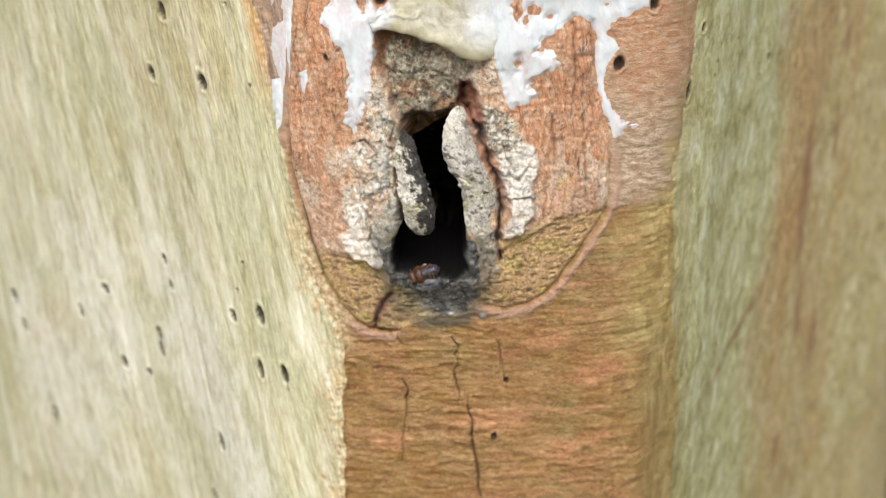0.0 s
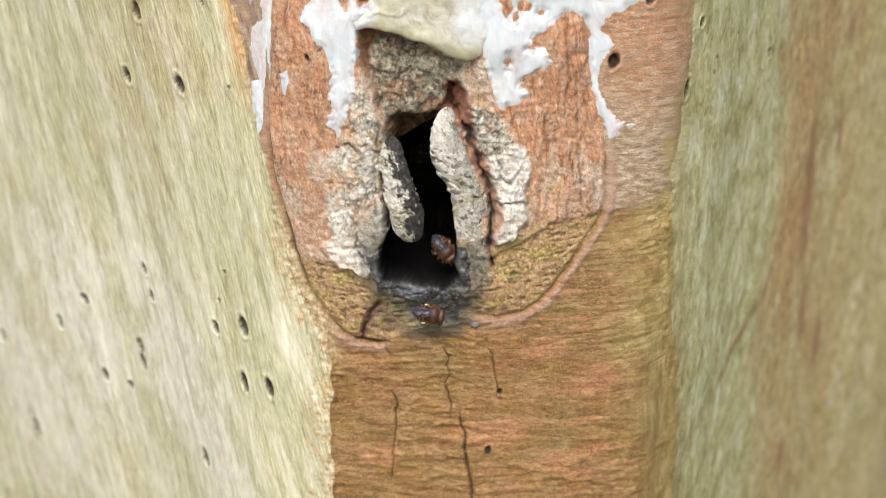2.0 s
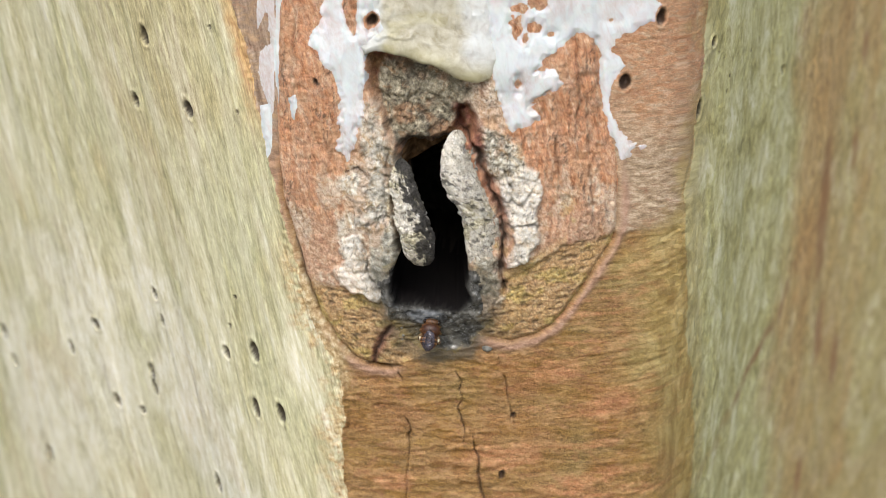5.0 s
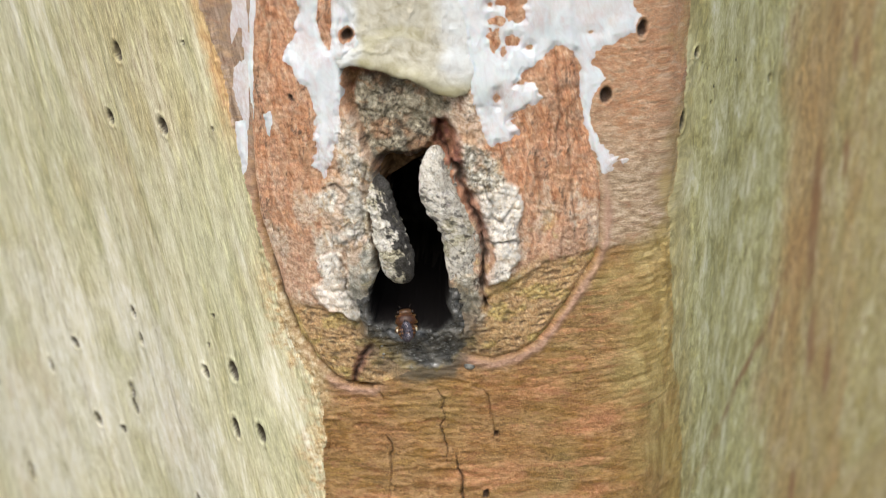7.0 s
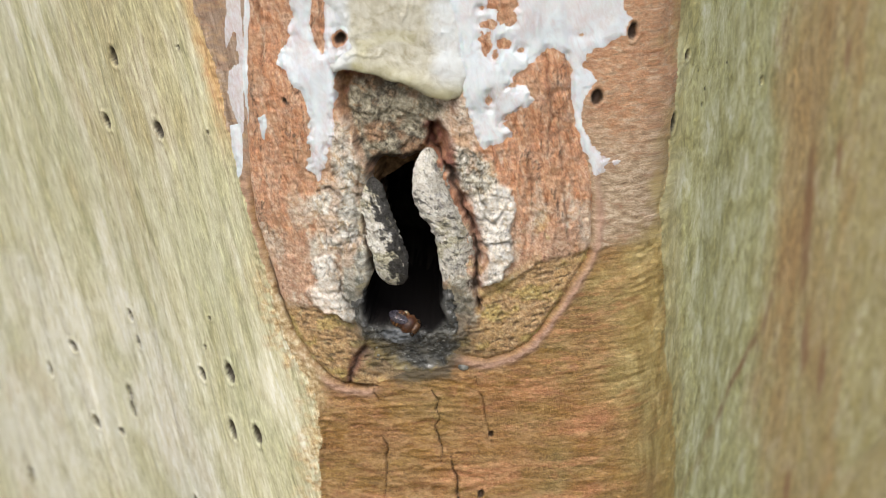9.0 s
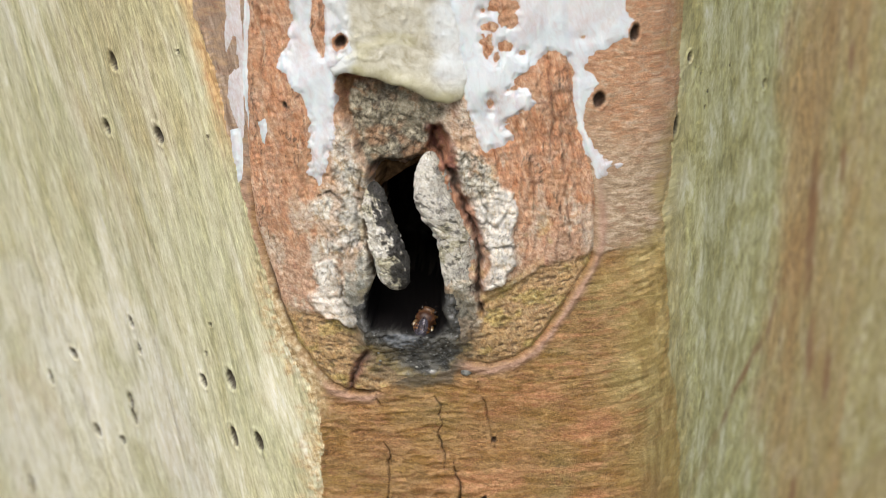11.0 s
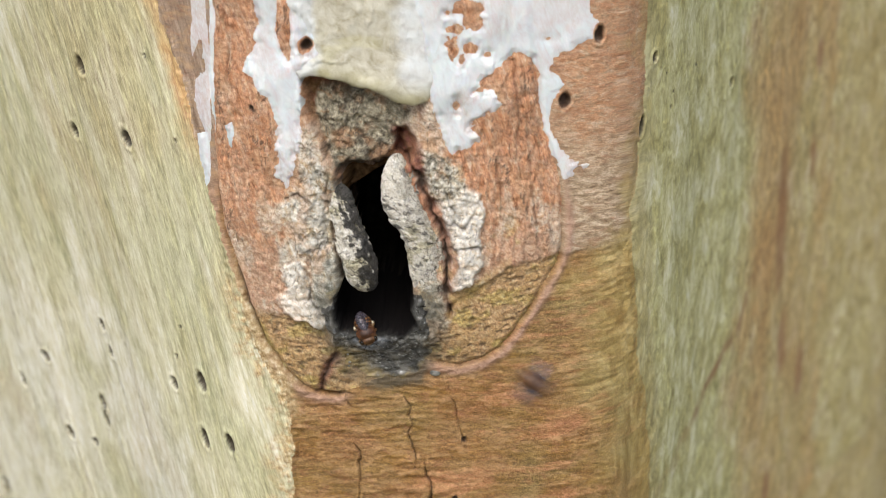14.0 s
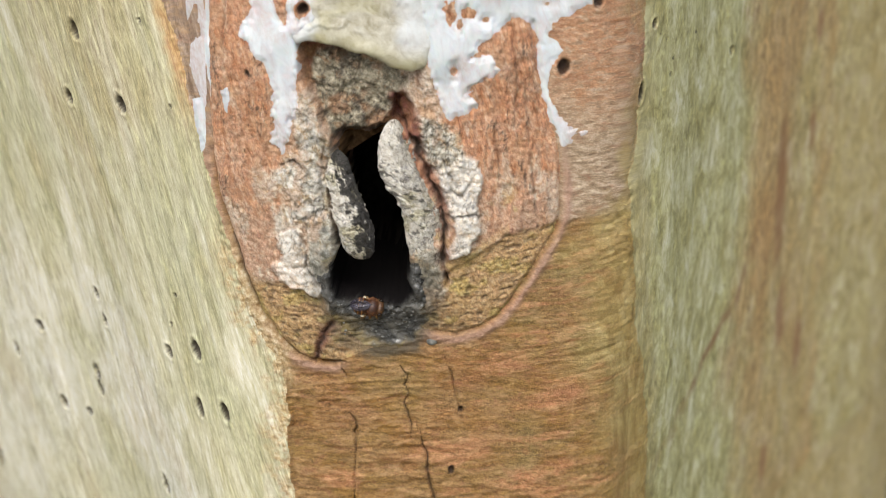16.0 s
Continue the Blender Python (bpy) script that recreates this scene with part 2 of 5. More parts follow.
def callus_material():
    m = Nodes("rough_callus_bark")
    fibre = m.noise(m.vec(0.7, 0.16), 8, 0.74, 0.5)
    grit = m.noise(m.vec(0.8, 0.95), 8, 0.80, 0.4)
    lump = m.noise(m.vec(0.22, 0.24), 5, 0.65, 0.6)
    tone = m.noise(m.vec(0.30, 0.34), 6, 0.7, 0.8)
    crisp = m.noise(m.vec(2.4, 1.7), 5, 0.74, 0.8)
    orange = m.ramp(fibre, [(0.30, (0.18, 0.062, 0.024)), (0.42, (0.46, 0.205, 0.095)), (0.54, (0.60, 0.32, 0.18)), (0.67, (0.77, 0.53, 0.385))])
    dusty = m.ramp(grit, [(0.32, (0.17, 0.092, 0.055)), (0.44, (0.45, 0.28, 0.18)), (0.6, (0.69, 0.49, 0.355))])
    color = m.mix(m.ramp(lump, [(0.46, 0.0), (0.64, 0.7)]), orange, dusty)
    color = m.mix(m.attr("dusty"), color, dusty)
    rouge = m.noise(m.vec(0.43, 0.29), 6, 0.72, 1.0)
    color = m.mix(m.ramp(rouge, [(0.54, 0.0), (0.63, 0.5)]), color, m.ramp(grit, [(0.35, (0.28, 0.10, 0.05)), (0.6, (0.66, 0.35, 0.22))]))
    olive = m.ramp(grit, [(0.30, (0.20, 0.105, 0.034)), (0.44, (0.40, 0.245, 0.10)), (0.56, (0.54, 0.365, 0.18)), (0.68, (0.70, 0.53, 0.31))])
    color = m.mix(m.attr("olive"), color, olive)
    color = m.mix(m.calc("MULTIPLY", m.attr("yellow"), 0.7), color, m.ramp(grit, [(0.32, (0.24, 0.16, 0.03)), (0.5, (0.46, 0.36, 0.10)), (0.66, (0.62, 0.54, 0.24))]))
    ash = m.ramp(grit, [(0.24, (0.16, 0.13, 0.09)), (0.36, (0.48, 0.42, 0.31)), (0.48, (0.70, 0.64, 0.51)), (0.62, (0.90, 0.86, 0.74))])
    ash = m.mix(m.ramp(tone, [(0.52, 0.0), (0.58, 0.7)]), ash, m.ramp(grit, [(0.35, (0.24, 0.13, 0.045)), (0.6, (0.56, 0.38, 0.18))]))
    ash = m.mix(m.ramp(tone, [(0.38, 0.75), (0.46, 0.0)]), ash, m.ramp(grit, [(0.35, (0.08, 0.078, 0.065)), (0.5, (0.27, 0.265, 0.225)), (0.64, (0.50, 0.49, 0.43))]))
    color = m.mix(m.attr("grey"), color, ash)
    rock = m.ramp(grit, [(0.28, (0.06, 0.048, 0.032)), (0.42, (0.22, 0.19, 0.13)), (0.54, (0.36, 0.325, 0.235)), (0.66, (0.58, 0.54, 0.42))])
    rock = m.mix(m.ramp(tone, [(0.55, 0.0), (0.62, 0.7)]), rock, m.ramp(grit, [(0.35, (0.18, 0.09, 0.035)), (0.6, (0.40, 0.235, 0.11))]))
    color = m.mix(m.attr("rock"), color, rock)
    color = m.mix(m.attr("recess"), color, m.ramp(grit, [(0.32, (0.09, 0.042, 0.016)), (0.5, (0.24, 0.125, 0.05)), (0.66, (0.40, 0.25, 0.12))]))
    wet = m.ramp(grit, [(0.30, (0.055, 0.052, 0.04)), (0.44, (0.20, 0.195, 0.16)), (0.56, (0.36, 0.36, 0.31)), (0.68, (0.62, 0.63, 0.58))])
    wet = m.mix(m.ramp(tone, [(0.52, 0.0), (0.62, 0.6)]), wet, (0.27, 0.23, 0.085))
    color = m.mix(m.attr("wet"), color, wet)
    chalk = m.ramp(grit, [(0.24, (0.30, 0.22, 0.14)), (0.35, (0.62, 0.53, 0.41)), (0.48, (0.79, 0.735, 0.62)), (0.60, (0.88, 0.845, 0.75))])
    chalk = m.mix(m.ramp(tone, [(0.50, 0.0), (0.60, 0.6)]), chalk, (0.60, 0.46, 0.31))
    chalk = m.mix(m.ramp(tone, [(0.38, 0.6), (0.45, 0.0)]), chalk, (0.42, 0.40, 0.34))
    color = m.mix(m.attr("white"), color, chalk)
    color = m.mix(0.44, color, m.ramp(m.noise(m.vec(1.3, 0.7), 8, 0.8, 0.9), [(0.36, 0.08), (0.48, 0.55), (0.62, 0.95)]), "OVERLAY")
    color = m.mix(0.36, color, m.ramp(crisp, [(0.32, 0.06), (0.47, 0.55), (0.66, 0.95)]), "OVERLAY")
    color = m.mix(m.calc("MULTIPLY", m.attr("orange_spot"), 0.45), color, m.ramp(grit, [(0.32, (0.33, 0.15, 0.055)), (0.6, (0.74, 0.46, 0.27))]))
    color = m.mix(m.attr("rosy"), color, m.ramp(grit, [(0.32, (0.30, 0.14, 0.085)), (0.6, (0.66, 0.38, 0.26))]))
    color = m.mix(m.attr("red"), color, m.ramp(grit, [(0.3, (0.10, 0.033, 0.026)), (0.5, (0.25, 0.085, 0.06)), (0.66, (0.42, 0.19, 0.14))]))
    color = m.mix(m.calc("MULTIPLY", m.attr("stain"), 0.6), color, (0.11, 0.10, 0.07))
    color = m.mix(m.attr("shade_stain"), color, (0.035, 0.023, 0.015))
    m.bump(m.calc("ADD", m.calc("MULTIPLY", fibre, 0.3), m.calc("ADD", m.calc("MULTIPLY", grit, 0.4), m.calc("MULTIPLY", crisp, 0.2))), m.calc("SUBTRACT", 1.0, m.calc("MULTIPLY", m.attr("white"), 0.35)), 0.0013)
    return m.done(color, m.ramp(m.calc("MAXIMUM", m.attr("wet"), m.calc("MULTIPLY", m.attr("olive"), 0.7)), [(0.0, 0.52), (0.8, 0.34)]))


def crust_material():
    m = Nodes("lichen_grey_crust")
    grit = m.noise(m.vec(750, 750, 750, m.local), 7, 0.8)
    crisp = m.noise(m.vec(2500, 2500, 2500, m.local), 4, 0.72)
    crack = m.voronoi(m.vec(300, 300, 190, m.local))
    big = m.noise(m.vec(160, 160, 120, m.local), 4, 0.6)
    color = m.ramp(grit, [(0.25, (0.10, 0.088, 0.07)), (0.33, (0.38, 0.335, 0.27)), (0.45, (0.70, 0.645, 0.53)), (0.58, (0.88, 0.84, 0.73))])
    color = m.mix(m.ramp(big, [(0.56, 0.0), (0.72, 0.4)]), color, (0.40, 0.35, 0.19))
    tone = m.noise(m.vec(330, 330, 260, m.local), 6, 0.72)
    color = m.mix(m.ramp(tone, [(0.35, 0.8), (0.42, 0.0)]), color, m.ramp(grit, [(0.35, (0.10, 0.09, 0.085)), (0.6, (0.40, 0.37, 0.36))]))
    color = m.mix(m.ramp(crack, [(0.0, 0.15), (0.04, 0.0)]), color, (0.09, 0.07, 0.05))
    hue = m.noise(m.vec(420, 420, 360, m.local), 5, 0.7)
    color = m.mix(m.ramp(hue, [(0.56, 0.0), (0.64, 0.2)]), color, m.ramp(grit, [(0.35, (0.16, 0.14, 0.04)), (0.6, (0.46, 0.42, 0.17))]))
    color = m.mix(m.ramp(hue, [(0.33, 0.8), (0.38, 0.0)]), color, (0.09, 0.08, 0.075))
    color = m.mix(m.calc("MULTIPLY", m.attr("moss"), 0.5), color, m.ramp(grit, [(0.3, (0.13, 0.115, 0.03)), (0.5, (0.34, 0.30, 0.12)), (0.66, (0.58, 0.53, 0.30))]))
    color = m.mix(m.attr("shade_stain"), color, m.ramp(crisp, [(0.35, (0.006, 0.006, 0.006)), (0.65, (0.05, 0.047, 0.045))]))
    color = m.mix(0.4, color, m.ramp(crisp, [(0.32, 0.1), (0.46, 0.58), (0.64, 0.97)]), "OVERLAY")
    m.bump(m.calc("ADD", m.calc("MULTIPLY", grit, 0.6), m.calc("MULTIPLY", crisp, 0.3)), 1.0, 0.0012)
    return m.done(color, 0.7, Specular_IOR_Level=0.25)


def cavity_material():
    m = Nodes("cavity_shade")
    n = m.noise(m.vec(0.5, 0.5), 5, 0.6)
    # Near-black stands in for unlit depth; brown wood shows near the top.
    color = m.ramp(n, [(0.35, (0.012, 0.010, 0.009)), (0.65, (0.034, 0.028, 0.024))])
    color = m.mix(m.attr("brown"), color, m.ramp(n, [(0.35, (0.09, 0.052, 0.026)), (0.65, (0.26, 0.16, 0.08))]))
    m.bump(n, 0.5, 0.0006)
    return m.done(color, 0.95, Specular_IOR_Level=0.0)


def resin_material():
    m = Nodes("grey_sticky_resin")
    n = m.noise(m.vec(0.22, 0.25), 6, 0.6, 0.3)
    speck = m.noise(m.vec(1.1, 1.1), 4, 0.7)
    color = m.ramp(n, [(0.33, (0.026, 0.026, 0.023)), (0.48, (0.075, 0.074, 0.066)), (0.66, (0.165, 0.16, 0.14))])
    # Pale grey specks stand in for highlights on the resin.
    color = m.mix(m.ramp(speck, [(0.57, 0.0), (0.66, 0.7)]), color, (0.34, 0.35, 0.34))
    color = m.mix(m.attr("olive"), color, m.ramp(n, [(0.35, (0.14, 0.105, 0.045)), (0.6, (0.30, 0.235, 0.11))]))
    color = m.mix(m.attr("mound"), color, m.ramp(n, [(0.35, (0.10, 0.108, 0.115)), (0.65, (0.22, 0.235, 0.245))]))
    # Painted shade where the sill drops into the hole.
    color = m.mix(m.attr("shade_stain"), color, (0.010, 0.009, 0.009))
    m.bump(m.calc("ADD", n, speck), 0.9, 0.0007)
    return m.done(color, m.ramp(m.attr("shade_stain"), [(0.0, 0.27), (0.7, 0.95)]), Specular_IOR_Level=m.ramp(m.attr("shade_stain"), [(0.0, 0.5), (0.6, 0.0)]))


def film_material():
    m = Nodes("dried_white_film")
    n = m.noise(m.vec(0.28, 0.14), 6, 0.65, 0.8)
    fine = m.noise(m.vec(1.6, 0.6), 6, 0.75, 0.8)
    color = m.ramp(n, [(0.26, (0.60, 0.52, 0.50)), (0.36, (0.62, 0.61, 0.62)), (0.48, (0.66, 0.71, 0.73)), (0.68, (0.76, 0.79, 0.80))])
    color = m.mix(m.attr("thin"), color, m.ramp(fine, [(0.35, (0.54, 0.43, 0.385)), (0.6, (0.66, 0.645, 0.655))]))
    m.bump(m.calc("ADD", n, m.calc("MULTIPLY", fine, 0.5)), 0.4, 0.0004)
    return m.done(color, 0.4, Subsurface_Weight=0.12, Subsurface_Scale=0.0015)


def cream_material():
    m = Nodes("cream_putty")
    n = m.noise(m.vec(0.30, 0.30), 6, 0.68, 0.5)
    pits = m.noise(m.vec(1.5, 1.5), 5, 0.75)
    color = m.ramp(n, [(0.33, (0.35, 0.31, 0.21)), (0.46, (0.48, 0.45, 0.34)), (0.6, (0.58, 0.56, 0.46))])
    color = m.mix(m.ramp(pits, [(0.30, 0.6), (0.42, 0.0)]), color, (0.30, 0.27, 0.18))
    color = m.mix(m.attr("thin"), color, (0.56, 0.53, 0.28))
    color = m.mix(m.calc("MULTIPLY", m.attr("milk"), 0.85), color, m.ramp(n, [(0.3, (0.60, 0.60, 0.585)), (0.6, (0.70, 0.74, 0.745))]))
    m.bump(m.calc("ADD", n, m.calc("MULTIPLY", pits, 0.6)), 0.45, 0.0005)
    return m.done(color, 0.6)


def plain(name, dark, light, scale, rough, bump=0.3, **more):
    m = Nodes(name)
    n = m.noise(m.vec(scale, scale, scale, m.local), 5, 0.65)
    m.bump(n, bump, 0.0001)
    return m.done(m.ramp(n, [(0.35, dark), (0.65, light)]), rough, **more)


def ground_material():
    m = Nodes("dry_soil_with_litter")
    big = m.noise(m.vec(1.5, 1.5, 1.5, m.local), 8, 0.65)
    fine = m.noise(m.vec(40, 40, 40, m.local), 6, 0.7)
    color = m.mix(m.ramp(fine, [(0.4, 0.0), (0.6, 0.7)]), m.ramp(big, [(0.35, (0.09, 0.10, 0.035)), (0.65, (0.20, 0.15, 0.085))]), (0.17, 0.12, 0.06))
    m.bump(fine, 0.8, 0.02)
    return m.done(color, 0.9)


# ---- shapes ----
def mesh_object(name, verts, faces, material, parent=None, uv=None, attrs=None, label="", sharp=False):
    me = bpy.data.meshes.new(name)
    me.from_pydata([tuple(v) for v in verts.tolist()] if hasattr(verts, "tolist") else verts, [], faces.tolist() if hasattr(faces, "tolist") else faces)
    me.polygons.foreach_set("use_smooth", np.full(len(me.polygons), not sharp))
    if uv is not None:
        layer = me.uv_layers.new(name="UVMap")
        loops = np.empty(len(me.loops), np.int32)
        me.loops.foreach_get("vertex_index", loops)
        layer.data.foreach_set("uv", np.asarray(uv, np.float32)[loops].ravel())
    for key, value in (attrs or {}).items():
        me.attributes.new(key, "FLOAT", "POINT").data.foreach_set("value", np.asarray(value, np.float32))
    me.materials.append(material)
    me.update()
    ob = new(name, me)
    ob.parent = parent
    return tagged(ob, label)


def part(name, bm, material, parent, label=""):
    me = bpy.data.meshes.new(name)
    bm.to_mesh(me)
    bm.free()
    me.polygons.foreach_set("use_smooth", np.ones(len(me.polygons), bool))
    me.materials.append(material)
    ob = new(name, me)
    ob.parent = parent
    return tagged(ob, label)


def ball(bm, at, size, rings=10, segs=14, turn=None):
    m = Matrix.Translation(at) @ (turn or Matrix()) @ Matrix.Diagonal((*size, 1))
    bmesh.ops.create_uvsphere(bm, u_segments=segs, v_segments=rings, radius=1.0, matrix=m)


# ---- the tree ----
MM = 0.001
HEIGHT = 1.0  # of the nest hole's sill above the ground
# The trunk's cross-section, in millimetres: along the front from one flank to the other, then round the back.
SECTION = [(-163, 100), (-150, 68), (-128, 40), (-108, 20), (-95, 8), (-80, -4), (-66, -17), (-52, -27), (-40, -34.5), (-25, -37.5),
           (0, -38.5), (20, -38.5), (36, -37.5), (47, -34), (55, -25), (63, -11), (72, 8), (80, 23), (90, 41), (103, 62), (116, 83),
           (137, 113), (160, 147), (180, 190), (184, 240), (158, 296), (90, 334), (5, 346), (-85, 328), (-150, 275), (-178, 200), (-174, 140)]
# Outlines on the bark, in millimetres: along the section from its front, and up from the sill.
PANEL = [(-57.8, 130), (-57.2, 70.0), (-52.0, 57.5), (-50.0, 44.5), (-46.2, 33.0), (-43.3, 21.2), (-39.1, 7.9), (-35.2, -5.8), (-30.5, -15.6), (-28.8, -22.8),
         (-28.8, -50.4), (-29.1, -130), (62.0, -130), (61.8, -56.8), (60.9, -40.6), (57.6, -23.6), (53.8, -10.0), (52.6, 4.4), (50.2, 17.9),
         (50.2, 26.2), (52.3, 33.9), (53.6, 43.0), (55.0, 58.6), (55.2, 71.5), (54, 130)]
PLUG = [(-41.8, 130), (-42.3, 71.5), (-43.0, 58.7), (-44.2, 45.4), (-44.2, 33.4), (-43.1, 26.7), (-41.4, 18.8), (-38.4, 9.4), (-36.1, 2.6), (-33.5, -3.5),
        (-29.7, -9.7), (-25.7, -13.8), (-21.7, -15.4), (-17.7, -15.7), (-11.7, -13.3), (-4.4, -10.0), (1.6, -7.3), (4.9, -8.0), (10.2, -8.8), (14.8, -7.5),
        (19.4, -4.5), (23.2, 0.1), (26.9, 6.5), (29.6, 11.3), (32.3, 15.7), (33.3, 20.9), (33.2, 29.1), (32.5, 34.5), (30.1, 43.7), (28.5, 51.6),
        (27.5, 59.3), (26.6, 68.1), (25.6, 130)]
HOLE = [(-15.8, 33.5), (-15.6, 36.6), (-14.2, 38.0), (-11.2, 38.4), (-8.6, 37.9), (-5.8, 39.0), (-3.2, 38.0), (-2.0, 31.5), (0.4, 24.8), (0.8, 18.0), (0.1, 11.1), (-0.8, 5.5), (0.2, 2.2), (-2.4, -0.6),
        (-8.4, 0.4), (-13.0, 0.6), (-16.0, 1.4), (-17.2, 3.4), (-17.0, 6.4), (-16.4, 9.3), (-15.2, 12.5), (-15.6, 19.1), (-16.0, 26.0)]
RESIN = [(-19.6, 5.5), (-18.0, -3.2), (-15.4, -7.4), (-10.3, -10.4), (-4.3, -11.0), (0.5, -9.6), (2.6, -7.6), (3.2, -5.4), (3.2, -3.4), (3.6, 1.6), (3.0, 8.6), (0.2, 10.0), (-3.1, 9.5), (-8.4, 9.0), (-13.7, 9.0), (-16.5, 8.5)]
HOLLOW = [(-23.2, 59.5), (-17.6, 62.0), (-12.5, 61.0), (-5.0, 58.1), (0.0, 56.0), (4.2, 55.0), (2.9, 47.5), (1.1, 40.6), (-3.6, 37.2), (-11.2, 37.0), (-15.7, 36.6), (-18.9, 42.2), (-21.7, 49.6)]
CREAM = [(-33.5, 130), (-24.7, 74.0), (-21.4, 70.0), (-18.6, 63.8), (-22.0, 61.4), (-23.8, 60.0), (-22.8, 58.4), (-21.0, 58.8), (-17.6, 58.9), (-13.2, 57.6), (-8.2, 55.9),
         (-3.7, 53.4), (1.3, 51.8), (4.4, 53.0), (5.7, 57.8), (4.4, 61.6), (4.3, 67.9), (2.2, 72.9), (0.7, 130)]
FILM = [(-32.0, 130), (-32.0, 72.7), (-31.6, 69.7), (-32.6, 67.9), (-31.7, 66.1), (-33.0, 63.6), (-34.9, 61.5), (-35.1, 59.9), (-33.0, 58.4), (-32.2, 55.7), (-29.7, 54.5), (-29.1, 52.5), (-28.4, 47.7),
        (-29.1, 43.9), (-28.6, 40.8), (-29.3, 36.3), (-27.5, 35.7), (-26.9, 33.2), (-26.0, 35.8), (-24.7, 39.6), (-22.9, 46.6), (-23.2, 49.1), (-22.3, 53.5), (-23.1, 56.6), (-20.8, 60.5), (-17.5, 66.0), (2.0, 64.4),
        (3.4, 57.8), (4.6, 54.3), (6.2, 49.9), (6.8, 46.2), (7.4, 43.1), (9.2, 41.4), (12.2, 42.7), (15.0, 43.9), (15.2, 45.2), (13.4, 47.1), (16.4, 49.4), (20.2, 52.6), (18.1, 55.5), (14.2, 55.4),
        (15.1, 57.3), (18.6, 60.3), (21.6, 62.4), (23.9, 63.1), (26.4, 61.5), (28.0, 59.0), (28.1, 53.5), (28.7, 48.5), (30.1, 42.2), (32.2, 37.8), (33.5, 35.2), (35.3, 35.7), (36.5, 36.9), (39.0, 36.5), (39.3, 38.1), (36.2, 38.6), (33.9, 40.6),
        (31.3, 44.1), (30.3, 48.5), (31.0, 52.8), (33.7, 55.9), (32.8, 57.4), (30.6, 59.4), (31.5, 61.4), (34.7, 63.8), (37.7, 65.2), (39.9, 66.0), (41.0, 68.9), (39.0, 72.0), (39.0, 130)]
FILM_GAP = [(-27.0, 76.0), (-24.0, 76.0), (-24.4, 66.9), (-25.1, 62.4), (-26.9, 65.4), (-27.7, 68.6)]
FILM_HOLES = [(10.2, 68.8, 1.6, 1.1), (13.6, 70.8, 2.2, 1.7), (9.6, 64.8, 1.3, 2.0), (13.2, 64.9, 1.7, 1.1), (11.5, 62.2, 0.8, 1.3), (16.8, 63.1, 0.7, 0.5), (12.4, 73.4, 3.2, 1.8), (10.2, 52.0, 0.7, 1.2), (30.0, 66.0, 0.7, 0.4)]  # along, up, half width, half height
STREAK = [(-43.6, 130), (-43.6, 72.0), (-44.0, 64.0), (-44.3, 57.3), (-44.4, 50.0), (-43.6, 44.4), (-42.9, 46.7), (-42.3, 53.7), (-42.9, 59.9), (-42.7, 64.8), (-42.2, 72.1), (-42.2, 130)]
VEIL = [(-49.0, 130), (-49.0, 71.5), (-49.2, 61.6), (-46.4, 65.0), (-45.9, 59.0), (-48.4, 56.4), (-49.3, 52.0), (-47.4, 45.5), (-44.8, 42.1), (-44.2, 47.2), (-44.1, 57.3), (-43.6, 72.0), (-43.6, 130)]
TONGUE = [(-48.8, 44.6), (-45.7, 44.7), (-45.4, 38.0), (-45.8, 34.2), (-46.8, 32.7), (-47.9, 37.7)]
DRIP = [(-40.2, 47.5), (-38.2, 48.4), (-37.6, 46.0), (-38.8, 42.6), (-39.6, 43.8)]
COLUMN = [(-24.6, 36.0), (-24.0, 45.0), (-20.4, 47.0), (-18.4, 41.0), (-17.0, 37.0), (-15.6, 34.0), (-15.0, 20.0), (-19.8, 18.0), (-24.2, 16.6), (-27.2, 18.0), (-26.6, 23.0), (-26.8, 29.9)]
WEDGE = [(-29.6, 15.4), (-24.2, 18.2), (-22.6, 12.3), (-22.4, 8.3), (-19.3, 3.6), (-20.0, 1.2), (-24.6, 2.6), (-29.2, 4.7), (-30.6, 7.0), (-27.4, 10.8)]
INNER = [(-20.6, 20.6), (-15.0, 20.6), (-14.4, 12.5), (-16.4, 7.1), (-17.2, -4.4), (-19.3, 1.2), (-22.2, 8.3), (-21.6, 15.0)]
CHALK = [(6.4, 30.3), (11.7, 33.8), (15.4, 32.4), (15.8, 17.9), (15.4, 15.9), (13.6, 13.6), (11.9, 11.0), (8.6, 9.6), (9.9, 15.3), (9.2, 19.2), (7.5, 23.8)]
LICHEN = [(3.2, 43.0), (8.0, 40.5), (13.4, 36.4), (12.2, 32.5), (6.8, 30.0), (3.6, 31.6), (1.8, 37.4)]
FOOT = [(1.0, 12.0), (7.4, 11.0), (8.6, 6.5), (6.4, 1.0), (4.6, -3.6), (1.0, -4.5)]
KNOB = [(-21.4, 51.6), (-18.0, 56.0), (-12.0, 61.0), (-1.0, 58.0), (-0.6, 50.0), (-2.2, 43.0), (-5.6, 38.4), (-11.4, 38.6), (-15.4, 38.4), (-18.6, 42.6), (-20.2, 47.6)]
SIDE = [(-2.6, 55.0), (4.3, 54.6), (6.8, 43.7), (5.6, 37.4), (2.4, 43.2), (-1.5, 47.8)]
RED_PATCH = [(-4.5, 47.2), (-0.5, 48.0), (2.7, 42.4), (3.1, 36.0), (0.1, 37.6), (-2.9, 40.6)]
LEDGE = [(7.6, 7.6), (13.2, 9.9), (16.9, 12.6), (21.2, 15.6), (25.6, 16.6), (32.0, 18.2)]
